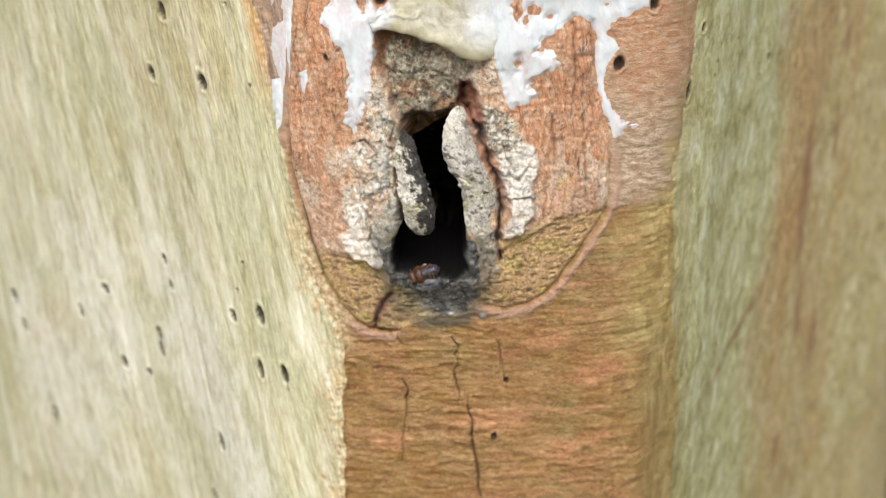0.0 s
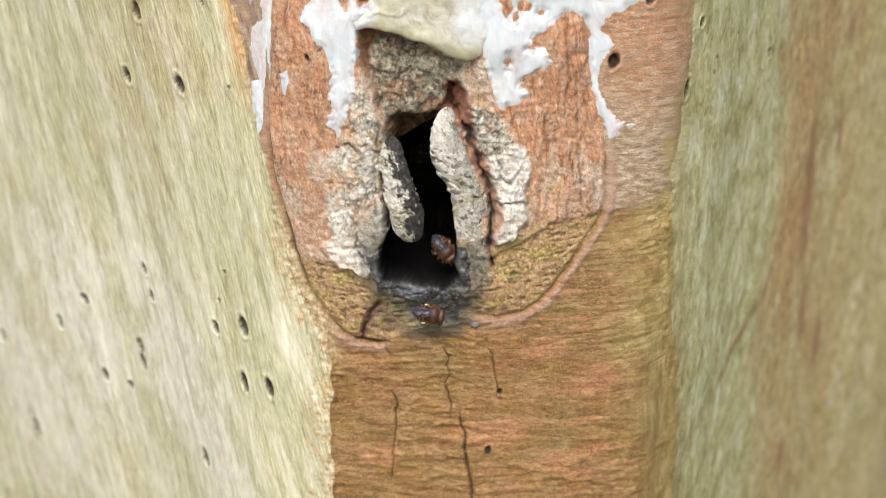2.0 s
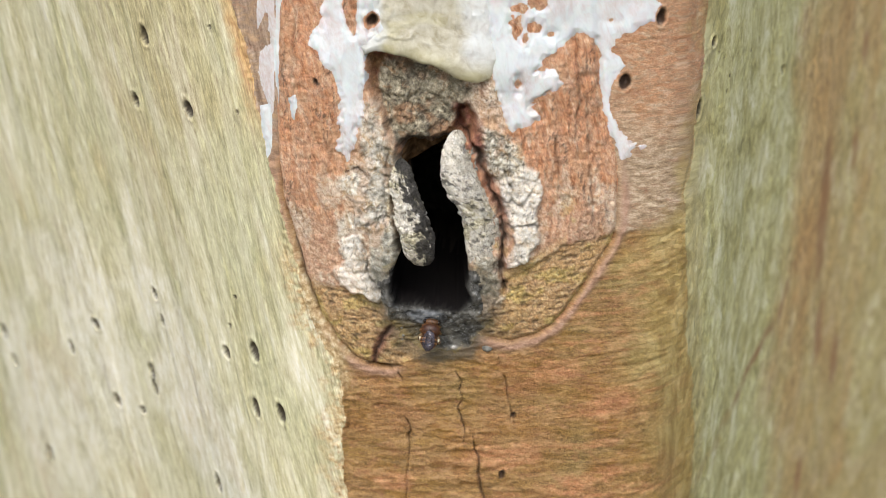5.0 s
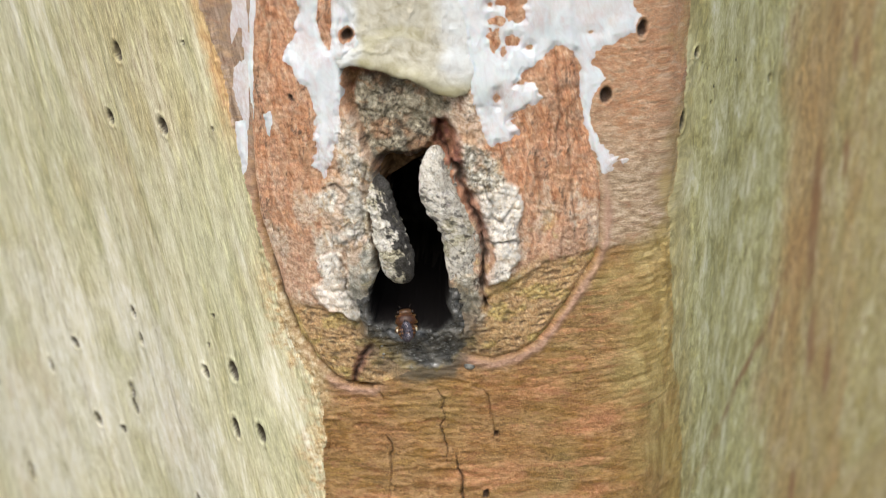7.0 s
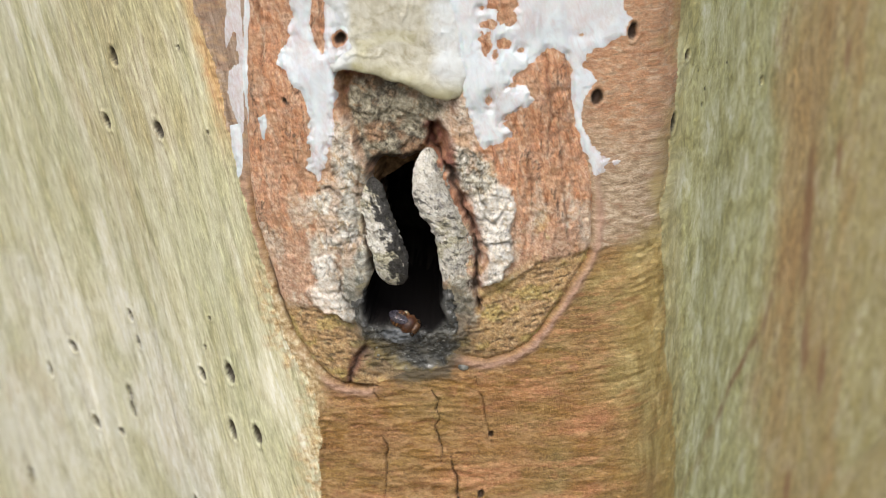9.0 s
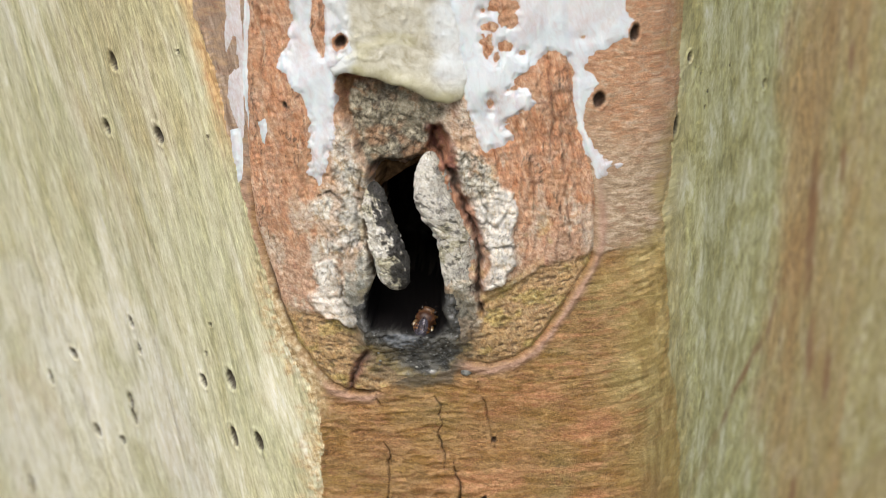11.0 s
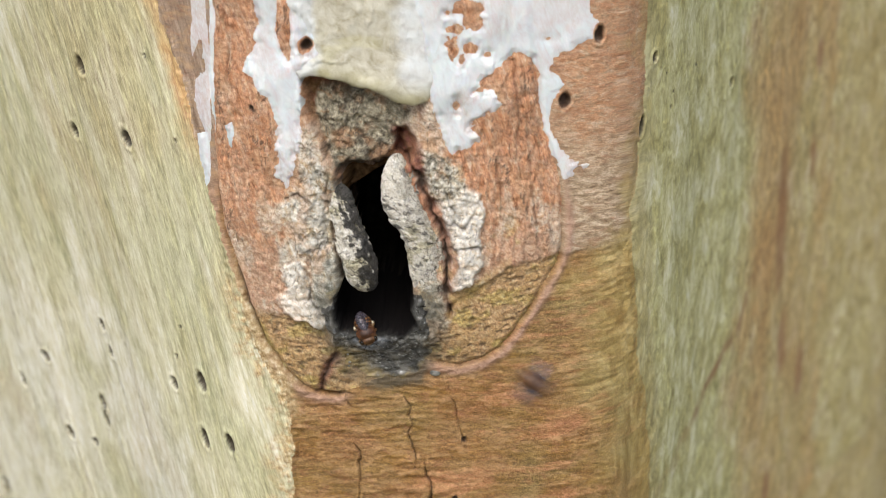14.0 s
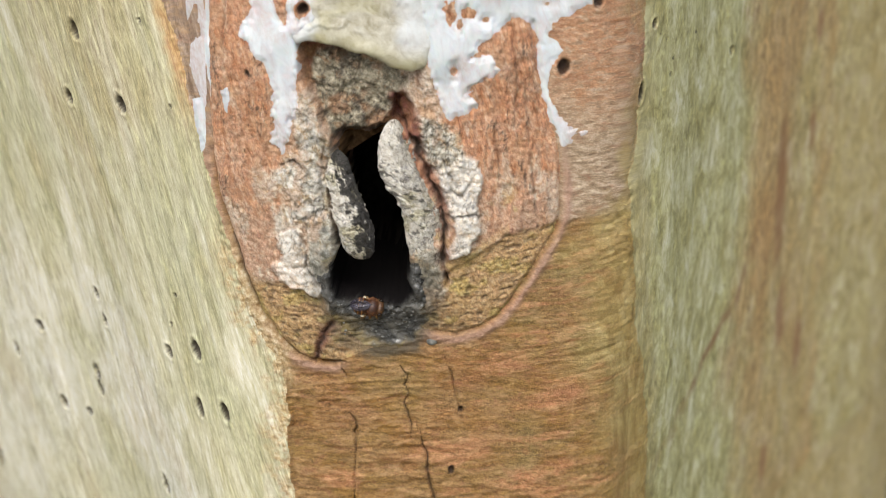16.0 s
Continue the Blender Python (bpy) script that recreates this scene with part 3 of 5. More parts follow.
SEAMS = [[(-27.4, 31.6), (-24.4, 32.8), (-21.6, 29.6)], [(-18.2, 37.0), (-19.2, 28.2), (-18.0, 21.0)], [(-24.4, 17.4), (-22.6, 12.3), (-22.4, 8.3), (-19.4, 3.4)],
         [(24.7, 50.5), (26.3, 35.5), (27.7, 23.0), (28.2, 16.7)], [(22.6, 62.0), (23.4, 48.5), (23.0, 40.0)], [(-39.6, 72.0), (-38.8, 66.0), (-38.9, 58.0)], [(19.0, 42.0), (19.6, 30.0), (19.0, 22.0)], [(7.0, 26.0), (11.0, 25.2), (13.6, 27.4)], [(8.4, 19.8), (12.6, 20.6), (15.6, 19.6)], [(7.2, 33.0), (9.6, 29.0), (9.0, 26.0)], [(-17.9, 35.0), (-17.6, 28.0), (-16.6, 20.0), (-15.8, 13.0)], [(-17.5, 34.0), (-17.1, 27.0), (-16.2, 19.0)]]
CRACKS = [[(-3.2, -16.2), (-1.3, -19.3), (-1.7, -21.6), (-0.9, -24.4), (-1.7, -25.9), (-1.2, -28.3), (-0.8, -31.6), (-0.6, -34.8)], [(1.4, -33.2), (2.2, -36.2), (2.7, -39.1), (3.4, -45.0), (4.6, -52.0), (5.9, -61.3)],
          [(-14.9, -28.2), (-13.1, -30.6), (-13.3, -33.5), (-13.0, -37.9), (-13.8, -44.8), (-14.4, -52.3)], [(6.8, -10.2), (7.3, -16.2), (9.0, -19.3), (9.3, -22.5), (10.3, -26.1), (11.0, -30.0)],
          [(-17.6, -5.5), (-19.8, -8.5), (-21.6, -12.5), (-21.9, -15.0)], [(-20.8, -15.4), (-17.7, -15.9), (-14.6, -15.2)], [(-16.4, -13.8), (-15.8, -17.6), (-14.6, -19.4)]]
RED_CRACK = [(-2.3, 46.0), (-1.9, 41.0), (0.9, 37.5), (3.6, 31.5), (4.8, 27.7), (7.0, 23.2), (7.6, 17.9), (7.0, 11.3), (7.7, 7.2), (8.6, 4.2)]
SCAR = [(140.0, -21.0), (131.0, -31.0), (113.0, -37.0), (98.0, -43.0), (81.0, -48.0), (64.0, -54.0)]
STAINS = [(184, 34, 3, 7), (184, 3, 3, 9), (181, -66, 4, 10), (158, -94, 3, 7), (160, -10, 5, 26), (165, -50, 4, 12)]  # along, up, half width, half height
# Beetle holes: along, up, half width, half height.
BORER = [(-83.5, 56.7, 1.38, 2.40), (-89, 39.5, 1.25, 2.04), (-70, 40.8, 1.44, 2.40), (-88.2, -12, 1.00, 1.80), (-85.7, -18.9, 0.81, 1.92), (-112.9, -27.7, 1.62, 1.68),
         (-52.8, -16.5, 1.38, 2.64), (-61.7, -19.6, 1.06, 1.68), (-52.4, -30.8, 1.25, 2.64), (-44.6, -30, 1.19, 2.52), (-106.8, -49.1, 1.50, 2.04), (-67.1, -58.6, 1.12, 2.64),
         (-91.7, -35.6, 0.88, 2.40), (-90.9, -40, 0.88, 2.40), (-96.8, -48.9, 0.88, 1.32), (-125.5, -38.6, 1.25, 2.28), (-58.3, -4.1, 0.56, 0.60), (-60.2, -11.9, 0.44, 0.60),
         (41.1, 66.6, 1.15, 2.00), (33.6, 52.4, 1.30, 1.90), (54, 44.3, 1.38, 2.52), (59.1, 58.7, 1.25, 1.32), (114.1, 40.8, 1.20, 1.50), (-21.3, 65.7, 1.30, 1.50),
         (8.6, -43.4, 0.80, 1.20), (10.9, -28, 0.60, 0.90), (-144, -80.1, 1.50, 2.88), (-158.4, -54.1, 1.50, 2.40), (-164, -46.2, 1.50, 2.64),
         (-70.5, -78, 1.12, 2.40), (-62, 61, 0.50, 0.60), (-55, 42, 0.44, 0.60), (-33.5, 52, 0.62, 0.96)] + [(s, z, 0.36, 0.6) for s, z in ((62.2, 56.0), (65.9, 53.9), (80.0, 48.9), (86.2, 51.6), (68.2, 45.3), (70.2, 48.9))]


def section_curve(count=4000):
    """The closed cross-section as points, and the run along it in millimetres from the middle of the front."""
    c, out = np.array(SECTION, float), []
    t = np.linspace(0, 1, count // len(c), endpoint=False)[:, None]
    for i in range(len(c)):
        p0, p1, p2, p3 = c[i - 1], c[i], c[(i + 1) % len(c)], c[(i + 2) % len(c)]
        out.append(0.5 * (2 * p1 + (p2 - p0) * t + (2 * p0 - 5 * p1 + 4 * p2 - p3) * t * t + (3 * p1 - p0 - 3 * p2 + p3) * t**3))
    pts = np.concatenate(out)
    pts = np.concatenate([pts, pts[:1]])
    run = np.concatenate([[0], np.cumsum(np.hypot(*np.diff(pts, axis=0).T))])
    front = np.argmin(np.abs(pts[:, 0]) + 1000 * (pts[:, 1] > 0))
    return pts, run - run[front]


CURVE, RUN = section_curve()
TURN = np.gradient(CURVE, axis=0)
TURN /= np.hypot(*TURN.T)[:, None]
AROUND = RUN[-1] - RUN[0]


def on_trunk(s, z, h):
    """World places of points s along the section, z up from the sill and h out of the bark, all in millimetres."""
    s = (s - RUN[0]) % AROUND + RUN[0]
    x, y = np.interp(s, RUN, CURVE[:, 0]), np.interp(s, RUN, CURVE[:, 1])
    tx, ty = np.interp(s, RUN, TURN[:, 0]), np.interp(s, RUN, TURN[:, 1])
    lean = 0.13 * (20 - np.clip(z, -115, 105)) * smooth((-45 - x) / 30)
    return np.stack([(x + ty * h) * MM, (y - tx * h + lean) * MM, HEIGHT + z * MM], -1)


def grid_axis(stretches):
    return np.unique(np.concatenate([np.arange(a, b + 1e-6, step) for a, b, step in stretches]).round(3))


def relief(S, Z):
    """Height of the trunk's front out of the bark, and masks for its materials."""
    m = {}
    wob = lambda size, amp, seed: amp * fbm(S / size, Z / size, seed, 4, 0.6)  # noqa: E731
    d_panel = outline(S, Z, PANEL) + wob(5, 1.0, 3) + 0.15 * fbm(S / 1.7, Z / 1.7, 91, 3) * (S < 10) + 0.7 * fbm(S / 4, Z / 7, 96, 4) * (S > 10)
    d_plug = outline(S, Z, PLUG) + wob(6, 0.5, 5)
    d_hole = outline(S, Z, HOLE) + wob(3, 0.5, 8)
    d_resin = outline(S, Z, RESIN) + wob(4, 2.2, 11)
    d_hollow = outline(S, Z, HOLLOW) + wob(4, 0.8, 13)
    flank = smooth((S - 45) / 12)
    grain = S + 0.27 * Z * (1 - flank) - 0.04 * Z * flank
    m["uv"] = np.stack([grain, Z], -1)
    # smooth bark with long shallow fibres
    h = (0.35 * fbm(grain / 5, Z / 60, 21, 4) + 0.22 * fbm(grain / 1.6, Z / 26, 22, 3)) * (1 - 0.8 * flank) + 0.25 * flank * fbm(S / 5, Z / 9, 97, 4) + 1.1 * fbm(S / 45, Z / 70, 23, 3)
    h = h + (0.5 - 0.3 * flank) * smooth(1 - d_panel / 4) * fbm(S / 1.2, Z / 1.4, 24, 3)
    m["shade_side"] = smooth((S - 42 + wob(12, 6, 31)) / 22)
    m["brown"] = smooth((S - 116 + wob(16, 16, 32)) / 34) * (1 - 0.55 * smooth((S - 192 + wob(9, 8, 177)) / 10)) * np.clip(0.85 - 0.8 * fbm(grain / 30, Z / 90, 33, 3), 0, 1)
    edge_low = smooth(1 - (d_panel + wob(5, 5.0, 34)) / 7.0) * (S < 0)
    m["tan"] = edge_low * smooth((30 - Z + wob(10, 10, 35)) / 30) * np.clip(0.55 + 1.8 * fbm(S / 1.8, Z / 1.8, 176, 4, 0.65), 0, 1)
    m["edge"] = smooth(1 - (d_panel + wob(5, 4.0, 37) - 1.5) / 9) * (S > 10) * (0.65 + 0.35 * smooth((45 - Z) / 30))
    m["tan_wood"] = smooth(1 + (d_panel + wob(3, 2.0, 34)) / 5.5) * (S < 0) * smooth((30 - Z + wob(10, 10, 35)) / 30) * smooth((Z + 24) / 8)
    m["fringe"] = smooth(1 + (d_panel + wob(9, 9.0, 98)) / (7.0 + 17.0 * smooth((24 - Z) / 12))) * (S > 10) * (0.55 + 0.25 * smooth((45 - Z) / 30))
    d_scar, _ = line(S + wob(7, 5.0, 38), Z + wob(5, 2.5, 42), SCAR)
    stains = np.exp(-(d_scar / 1.9) ** 2) * np.clip(0.5 + 1.0 * fbm(S / 8, Z / 6, 43, 3), 0, 0.85)
    for cs, cz, rs, rz in STAINS:
        stains = np.maximum(stains, 0.75 * smooth(1.3 - np.hypot((S - cs) / rs, (Z - cz) / rz) + wob(8, 0.3, 39)))
    m["rust"] = stains
    m["orange"] = smooth(1.25 - (d_panel + wob(4, 1.5, 36)) / 4.2) * (S < 0) * smooth((Z - 34) / 14) * np.clip(0.9 + 0.6 * fbm(grain / 3, Z / 14, 40, 3), 0, 1)
    m["ochre"] = smooth((Z - 12) / 45) * smooth((S + 112) / 40) * np.clip(0.8 + 0.9 * fbm(grain / 9, Z / 50, 41, 3), 0, 1) * (S < 0)
    # Whitish bark patches, made large to brighten the lower left as light would.
    m["pale_lit"] = np.zeros_like(S)
    for cs, cz, rs, rz in ((-80, -34, 16, 34), (-138, -66, 30, 40), (-118, -30, 22, 36), (-60, -60, 12, 26)):
        m["pale_lit"] = np.maximum(m["pale_lit"], smooth(1.25 - np.hypot((grain - cs - 0.27 * cz) / rs, (Z - cz) / rz) + wob(9, 0.7, 99)))
    # bare wood: rows across the grain that rise towards the flank
    rise = Z - 0.0012 * np.maximum(S - 5, 0) ** 2 + 1.5 * fbm(S / 30, Z / 30, 41, 2)
    rows = fbm(S / 14, rise / 1.5, 42, 3)
    upper = smooth((Z - 17 - 0.22 * np.maximum(32 - S, 0) + wob(5, 2.0, 43)) / 2.5) * (S > 20)
    strip = smooth((Z - 22) / 20) * (S < -20)
    calm = (1 - 0.75 * strip) * (1 - 0.6 * smooth((S - 44) / 8))
    wood = -0.9 + 0.45 * smooth((S - 25) / 15) + (0.14 * rows * smooth(0.6 + 1.6 * fbm(S / 16, Z / 12, 90, 3)) + 0.11 * fbm(S / 4, rise / 0.8, 44, 3)) * (1 - 0.5 * upper) - 0.5 * smooth((-14 - Z) / 10) * smooth((30 - abs(S - 12)) / 30)
    fringe = fbm(S / 9, rise / 2.2, 50, 4, 0.6)
    wood = wood + 0.85 * (0.3 - np.abs(fbm(S / 17, rise / 4.2, 52, 5, 0.6))) * smooth(0.5 + 1.5 * fbm(S / 14, Z / 10, 61, 2)) * (1 - upper)
    wood = wood + 0.13 * np.maximum(fringe, 0) * (1 - upper)
    wood = -0.9 + (wood + 0.9) * calm
    scallop = 0.28 - np.abs(fbm(S / 6.5 + 0.3 * fringe, rise / 1.9, 53, 4, 0.58))
    wood = wood + 0.55 * calm * scallop * smooth(0.55 + 1.4 * fbm(S / 20, Z / 13, 63, 3)) * (1 - upper)
    m["crest"] = smooth((scallop - 0.08) * 6) * (1 - upper)
    wood = wood + 0.5 * upper + 0.2 * upper * (0.3 - np.abs(fbm(S / 9, Z / 1.6, 45, 4, 0.6))) + 0.4 * fbm(S / 12, Z / 12, 46, 3)
    inside = smooth(-d_panel / (1.3 + 2.2 * (S < 0) * smooth((Z + 20) / 10) + (S > 20) * (1.2 + 5.0 * smooth((26 - Z) / 10))))
    h = h * (1 - inside) + wood * inside
    h = h - 0.1 * np.exp(-((d_panel + 0.4) / 0.7) ** 2) * smooth((S - 30) / 10) * smooth((Z - 12) / 20)
    m["upper"], m["strip"] = upper, strip
    m["olive_wood"] = smooth((fbm(S / 18, Z / 26, 47, 3) + 0.14) * 2.2) * smooth((S - 12) / 26) * (1 - upper) * 0.85 + 0.3 * smooth((fbm(S / 9, Z / 5, 78, 4) + 0.1) * 3) + 0.35 * smooth((-Z - 8) / 8) * smooth((8 - abs(S + 3)) / 8) * (Z > -24)
    m["peach"] = np.clip(upper * smooth((Z - 34 + wob(8, 12, 48)) / 18) * 0.75 + (1 - upper) * smooth((fbm(S / 11, rise / 2.2, 49, 5, 0.62) - 0.10) * 4) * smooth((S - 0) / 12) * 0.7, 0, 1)
    for cs, cz, rs, rz in ((20, -16, 8, 3.2), (31, -26, 9, 2.6), (9, -37, 10, 3.0), (26, -46, 12, 3.0), (-16, -44, 8, 2.5)):
        blob = 1.15 - np.hypot((S - cs) / rs, (rise - cz - 0.18 * (S - cs)) / rz) + wob(5, 0.8, 74)
        m["peach"] = np.maximum(m["peach"], 0.9 * smooth(blob * 1.3) * (1 - upper))
    # callus ridge round the plug, and the crack beside it
    low = smooth((42 - Z) / 18)
    ridge = np.exp(-((d_plug - 1.5) / (0.95 + 0.35 * fbm(S / 5, Z / 5, 77, 3))) ** 2) * low * (1 - smooth(-d_resin / 1.5 + 0.8) * (S > -12))
    h = h + (0.42 * (S > -8) + 0.40 * (S <= -8)) * (1 + 0.9 * fbm(S / 2, Z / 2, 76, 4, 0.6)) * ridge * smooth((np.abs(S + 7) - 5) / 8)
    m["pink"] = np.clip(ridge * smooth((np.abs(S + 7) - 5) / 6) * 0.9, 0, 1)
    plug = smooth(-d_plug / (1.4 + 4.0 * smooth((10 - np.abs(S + 5)) / 4) * (Z < 0)))
    crack_deep = 0.8 + 0.4 * (S < -8) * smooth((Z + 4) / 10)
    # the plug itself: fibrous flanks, grey columns and white plates round the hole
    d_column, d_wedge, d_inner = outline(S, Z, COLUMN) + wob(6, 3.0, 51), outline(S, Z, WEDGE) + wob(3, 1.3, 52), outline(S, Z, INNER) + wob(4, 1.2, 152)
    d_chalk, d_lichen, d_foot = outline(S, Z, CHALK) + wob(4, 2.0, 153), outline(S, Z, LICHEN) + wob(4, 2.6, 154), outline(S, Z, FOOT) + wob(4, 2.4, 155)
    column, wedge, inner = smooth(-d_column / 6.0 + 0.5), smooth(-d_wedge / 0.9 + 0.4), smooth(-d_inner / 1.6 + 0.4)
    chalk, lichen, foot = smooth(-d_chalk / 0.8 + 0.4), smooth(-d_lichen / 2.0 + 0.4), smooth(-d_foot / 2.0 + 0.4)
    wx, wz = fbm(S / 3, Z / 3, 53, 4, 0.6), fbm(S / 3, Z / 3, 54, 4, 0.6)
    near, second, mark = cells(S / 3.0 + 1.1 * wx, Z / 4.4 + 1.1 * wz, 55)
    near2, second2, mark2 = cells(S / 2.2 + 1.0 * wz, Z / 1.3 + 1.0 * wx, 75)
    plate = mark * smooth((second - near) * 5)
    shard = mark2 * smooth((second2 - near2) * 5)
    fine = fbm(S / 1.4, Z / 1.1, 59, 4, 0.62)
    ledge = np.interp(S, [p[0] for p in LEDGE], [p[1] for p in LEDGE])
    below = np.where(S > 4, smooth((ledge - Z + wob(4, 1.0, 156)) / 1.6), smooth((5.5 - 0.1 * (S + 25) - Z + wob(5, 2.0, 157)) / 3.0))
    below = below * (1 - wedge) * (1 - inner) * (1 - chalk) * (1 - 0.7 * foot)
    arc = Z - 0.005 * np.maximum(S - 4, 0) ** 2 + 0.12 * np.minimum(S + 14, 0) + 0.8 * fbm(S / 9, Z / 9, 158, 2)
    ripple = 0.30 - np.abs(fbm(S / 2.6, arc / 1.15, 159, 4, 0.6))
    fibre = 0.25 - np.abs(fbm(S / 2.6 + 0.3 * wx, Z / 16, 56, 5, 0.6))
    body = 0.9 * smooth(-d_plug / 9) + 0.9 * fbm(S / 11, Z / 14, 58, 2)
    body = body + (1 - below) * (1.5 * fibre * smooth((Z - 8) / 12) + 0.5 * (0.28 - np.abs(fbm(S / 5, Z / 2.0, 57, 4, 0.62))) + 0.22 * fbm(S / 1.2, Z / 2.0, 60, 3, 0.6))
    body = body + below * (0.95 * ripple + 0.16 * fbm(S / 1.2, arc / 0.9, 160, 2) - 0.7)
    body = body + column * (0.1 + 0.7 * plate + 0.22 * shard + 0.35 * fine + 0.8 * fbm(S / 2.6, Z / 12, 94, 4)) * (1 - below)
    body = body + wedge * (0.75 + 0.4 * plate + 0.12 * shard + 0.2 * fine)
    body = body + inner * (0.5 + 0.35 * fine + 0.5 * fbm(S / 3, Z / 5, 95, 3))
    body = body + chalk * (0.9 + 0.5 * plate + 0.22 * shard + 0.25 * fine) + lichen * (0.2 + 0.6 * shard + 0.5 * fine + 0.4 * plate)
    body = body + foot * (0.5 * plate + 0.5 * fine + 0.2)
    body = body + 1.6 * np.exp(-((S + 23.0) / 3.0) ** 2) * smooth((36 - Z) / 8) * smooth((Z - 8) / 8) + 1.3 * np.exp(-((S + 18.2) / 2.0) ** 2) * smooth((20 - Z) / 4) * smooth((Z + 8) / 6)
    body = body + 1.6 * np.exp(-((S - 11.5) / 3.6) ** 2) * smooth((40 - Z) / 8) * smooth((Z - 8) / 6)
    h = h * (1 - plug) + body * plug
    h = h - crack_deep * np.exp(-((d_plug + 0.1) / 0.42) ** 2) * low * (1 - 0.85 * smooth((13 - np.abs(S + 6)) / 4)) - 0.4 * np.exp(-(d_plug / 0.5) ** 2) * (1 - low)
    seam = np.zeros_like(S)
    for k, pts in enumerate(SEAMS):
        d, a = line(S + 0.9 * wx, Z + 0.9 * wz, pts)
        seam = np.maximum(seam, np.exp(-((d / (0.32 + 0.15 * fbm(S / 2, Z / 2, 170 + k, 2))) ** 2)) * smooth(0.9 + fbm(S / 3, Z / 3, 180 + k, 2)) * (0.5 if 3 <= k <= 6 else 0.75))
    h = h - 1.1 * seam * plug
    # hollow over the hole: a knob of old bark between a brown recess and a strip of wood
    hollow = smooth(-d_hollow / 2.0 + 0.3)
    d_knob, d_side = outline(S, Z, KNOB) + wob(6, 4.0, 161), outline(S, Z, SIDE) + wob(4, 1.2, 162)
    knob, side = smooth(-d_knob / 3.4 + 0.45), smooth(-d_side / 2.0 + 0.4)
    nk, sk, mk = cells(S / 5.5 + 0.5 * wx, Z / 4.0 + 0.5 * wz, 62)
    floor_h = -4.8 + 0.9 * fbm(S / 2.6, Z / 4.0, 63, 5, 0.62)
    floor_h = floor_h + knob * (1.7 + 1.5 * mk * smooth((sk - nk) * 3.5) + 0.35 * shard + 0.55 * fine) + side * (1 - knob) * (3.4 + 0.6 * (0.25 - np.abs(fbm(S / 1.6, Z / 9, 163, 4, 0.6))))
    h = h * (1 - hollow) + hollow * floor_h
    # red split beside the ridge
    d_red, a_red = line(S + 1.0 * wx, Z + 0.5 * wz, RED_CRACK)
    d_red = np.maximum(d_red + wob(2.5, 0.5, 64), 0)
    gape = (0.75 + 0.8 * np.exp(-(((a_red - 0.36) / 0.16) ** 2)) - 0.35 * smooth((a_red - 0.8) / 0.2)) * (1 - 0.45 * smooth((0.2 - a_red) / 0.15))
    gape = gape * np.clip(0.85 + 1.1 * fbm(S / 3, Z / 3.5, 173, 3), 0.3, 1.6)
    h = h - 3.0 * np.exp(-((d_red / gape) ** 2))
    d_patch = outline(S, Z, RED_PATCH) + wob(3, 1.4, 165)
    patch = smooth(-d_patch / 1.6 + 0.4)
    h = h + patch * (1 - 0.6 * hollow) * (0.4 * shard + 0.4 * fine)
    rosy = np.exp(-(((S - np.interp(-Z, [-29.7, -25.1, -20.6, -16.6, -12.6, -9.3], [5.6, 7.2, 8.9, 9.8, 9.3, 8.0])) / 1.1) ** 2)) * smooth((31 - Z) / 3) * smooth((Z - 8) / 3) * (1 - 0.6 * chalk)
    m["red"] = np.clip(np.maximum(patch * (0.55 + 0.9 * fbm(S / 2, Z / 2, 89, 4)), np.exp(-((d_red / (gape + 0.5)) ** 2)) * (0.7 - 0.25 * a_red)) + 0.5 * hollow * smooth((fbm(S / 4, Z / 5, 65, 4) - 0.05) * 5) * (1 - knob), 0, 1)
    m["rosy"] = np.clip(rosy * (0.8 + 0.8 * wx), 0, 1)
    deep = np.exp(-((d_red / (0.55 * gape)) ** 2)) * smooth((a_red - 0.05) / 0.12)
    # sticky sill
    resin = smooth(-d_resin / 2.0 + 0.3)
    mound = np.exp(-(((S + 9.5) / 4.2) ** 2) - ((Z + 1.6) / 2.6) ** 2)
    mound = mound * smooth((d_hole - 0.2) / 1.5)
    m["mound"] = smooth(mound * 2.0 - 0.3)
    h = h + 1.2 * mound
    h = h + resin * (0.9 * smooth((8 + Z) / 8) + 0.45 * fbm(S / 2.4, Z / 2.0, 66, 4) + 0.18 * fbm(S / 1.0, Z / 0.9, 90, 3))
    # drying cracks
    dark = np.zeros_like(S)
    for k, (crack, half, tint) in enumerate(zip(CRACKS, (0.26, 0.29, 0.21, 0.14, 0.75, 0.22, 0.15), (0.85, 0.9, 0.6, 0.5, 0.85, 0.6, 0.5))):
        d, a = line(S + 0.8 * fbm(S / 6, Z / 3.6, 70 + k, 4, 0.6), Z, crack)
        taper = np.sqrt(np.clip(4 * a * (1 - a) + 0.08, 0, 1)) * (0.6 + 0.8 * vnoise(a * 9, 0 * a, 80 + k))
        wide = half * taper * (0.55 + 0.8 * smooth((vnoise(a * 3.2, 0 * a + 3.1, 84 + k) - 0.25) * 3))
        if k == 4:
            wide = 0.62 + 0.25 * fbm(S / 2, Z / 2, 82, 3)
            m["red"] = np.maximum(m["red"], 0.9 * np.exp(-(d / 1.1) ** 2))
        h = h - 1.1 * np.exp(-((d / wide) ** 2))
        dark = np.maximum(dark, tint * np.exp(-((d / (wide * 0.8)) ** 2)))
    dark = np.maximum(dark, (0.4 + 0.4 * smooth((Z + 6) / 8)) * np.exp(-((d_plug + 0.1) / 0.30) ** 2) * low * (S > -40) * (0.25 + 0.75 * (S < 4)) * (1 - 0.9 * smooth((13 - np.abs(S + 6)) / 4)))
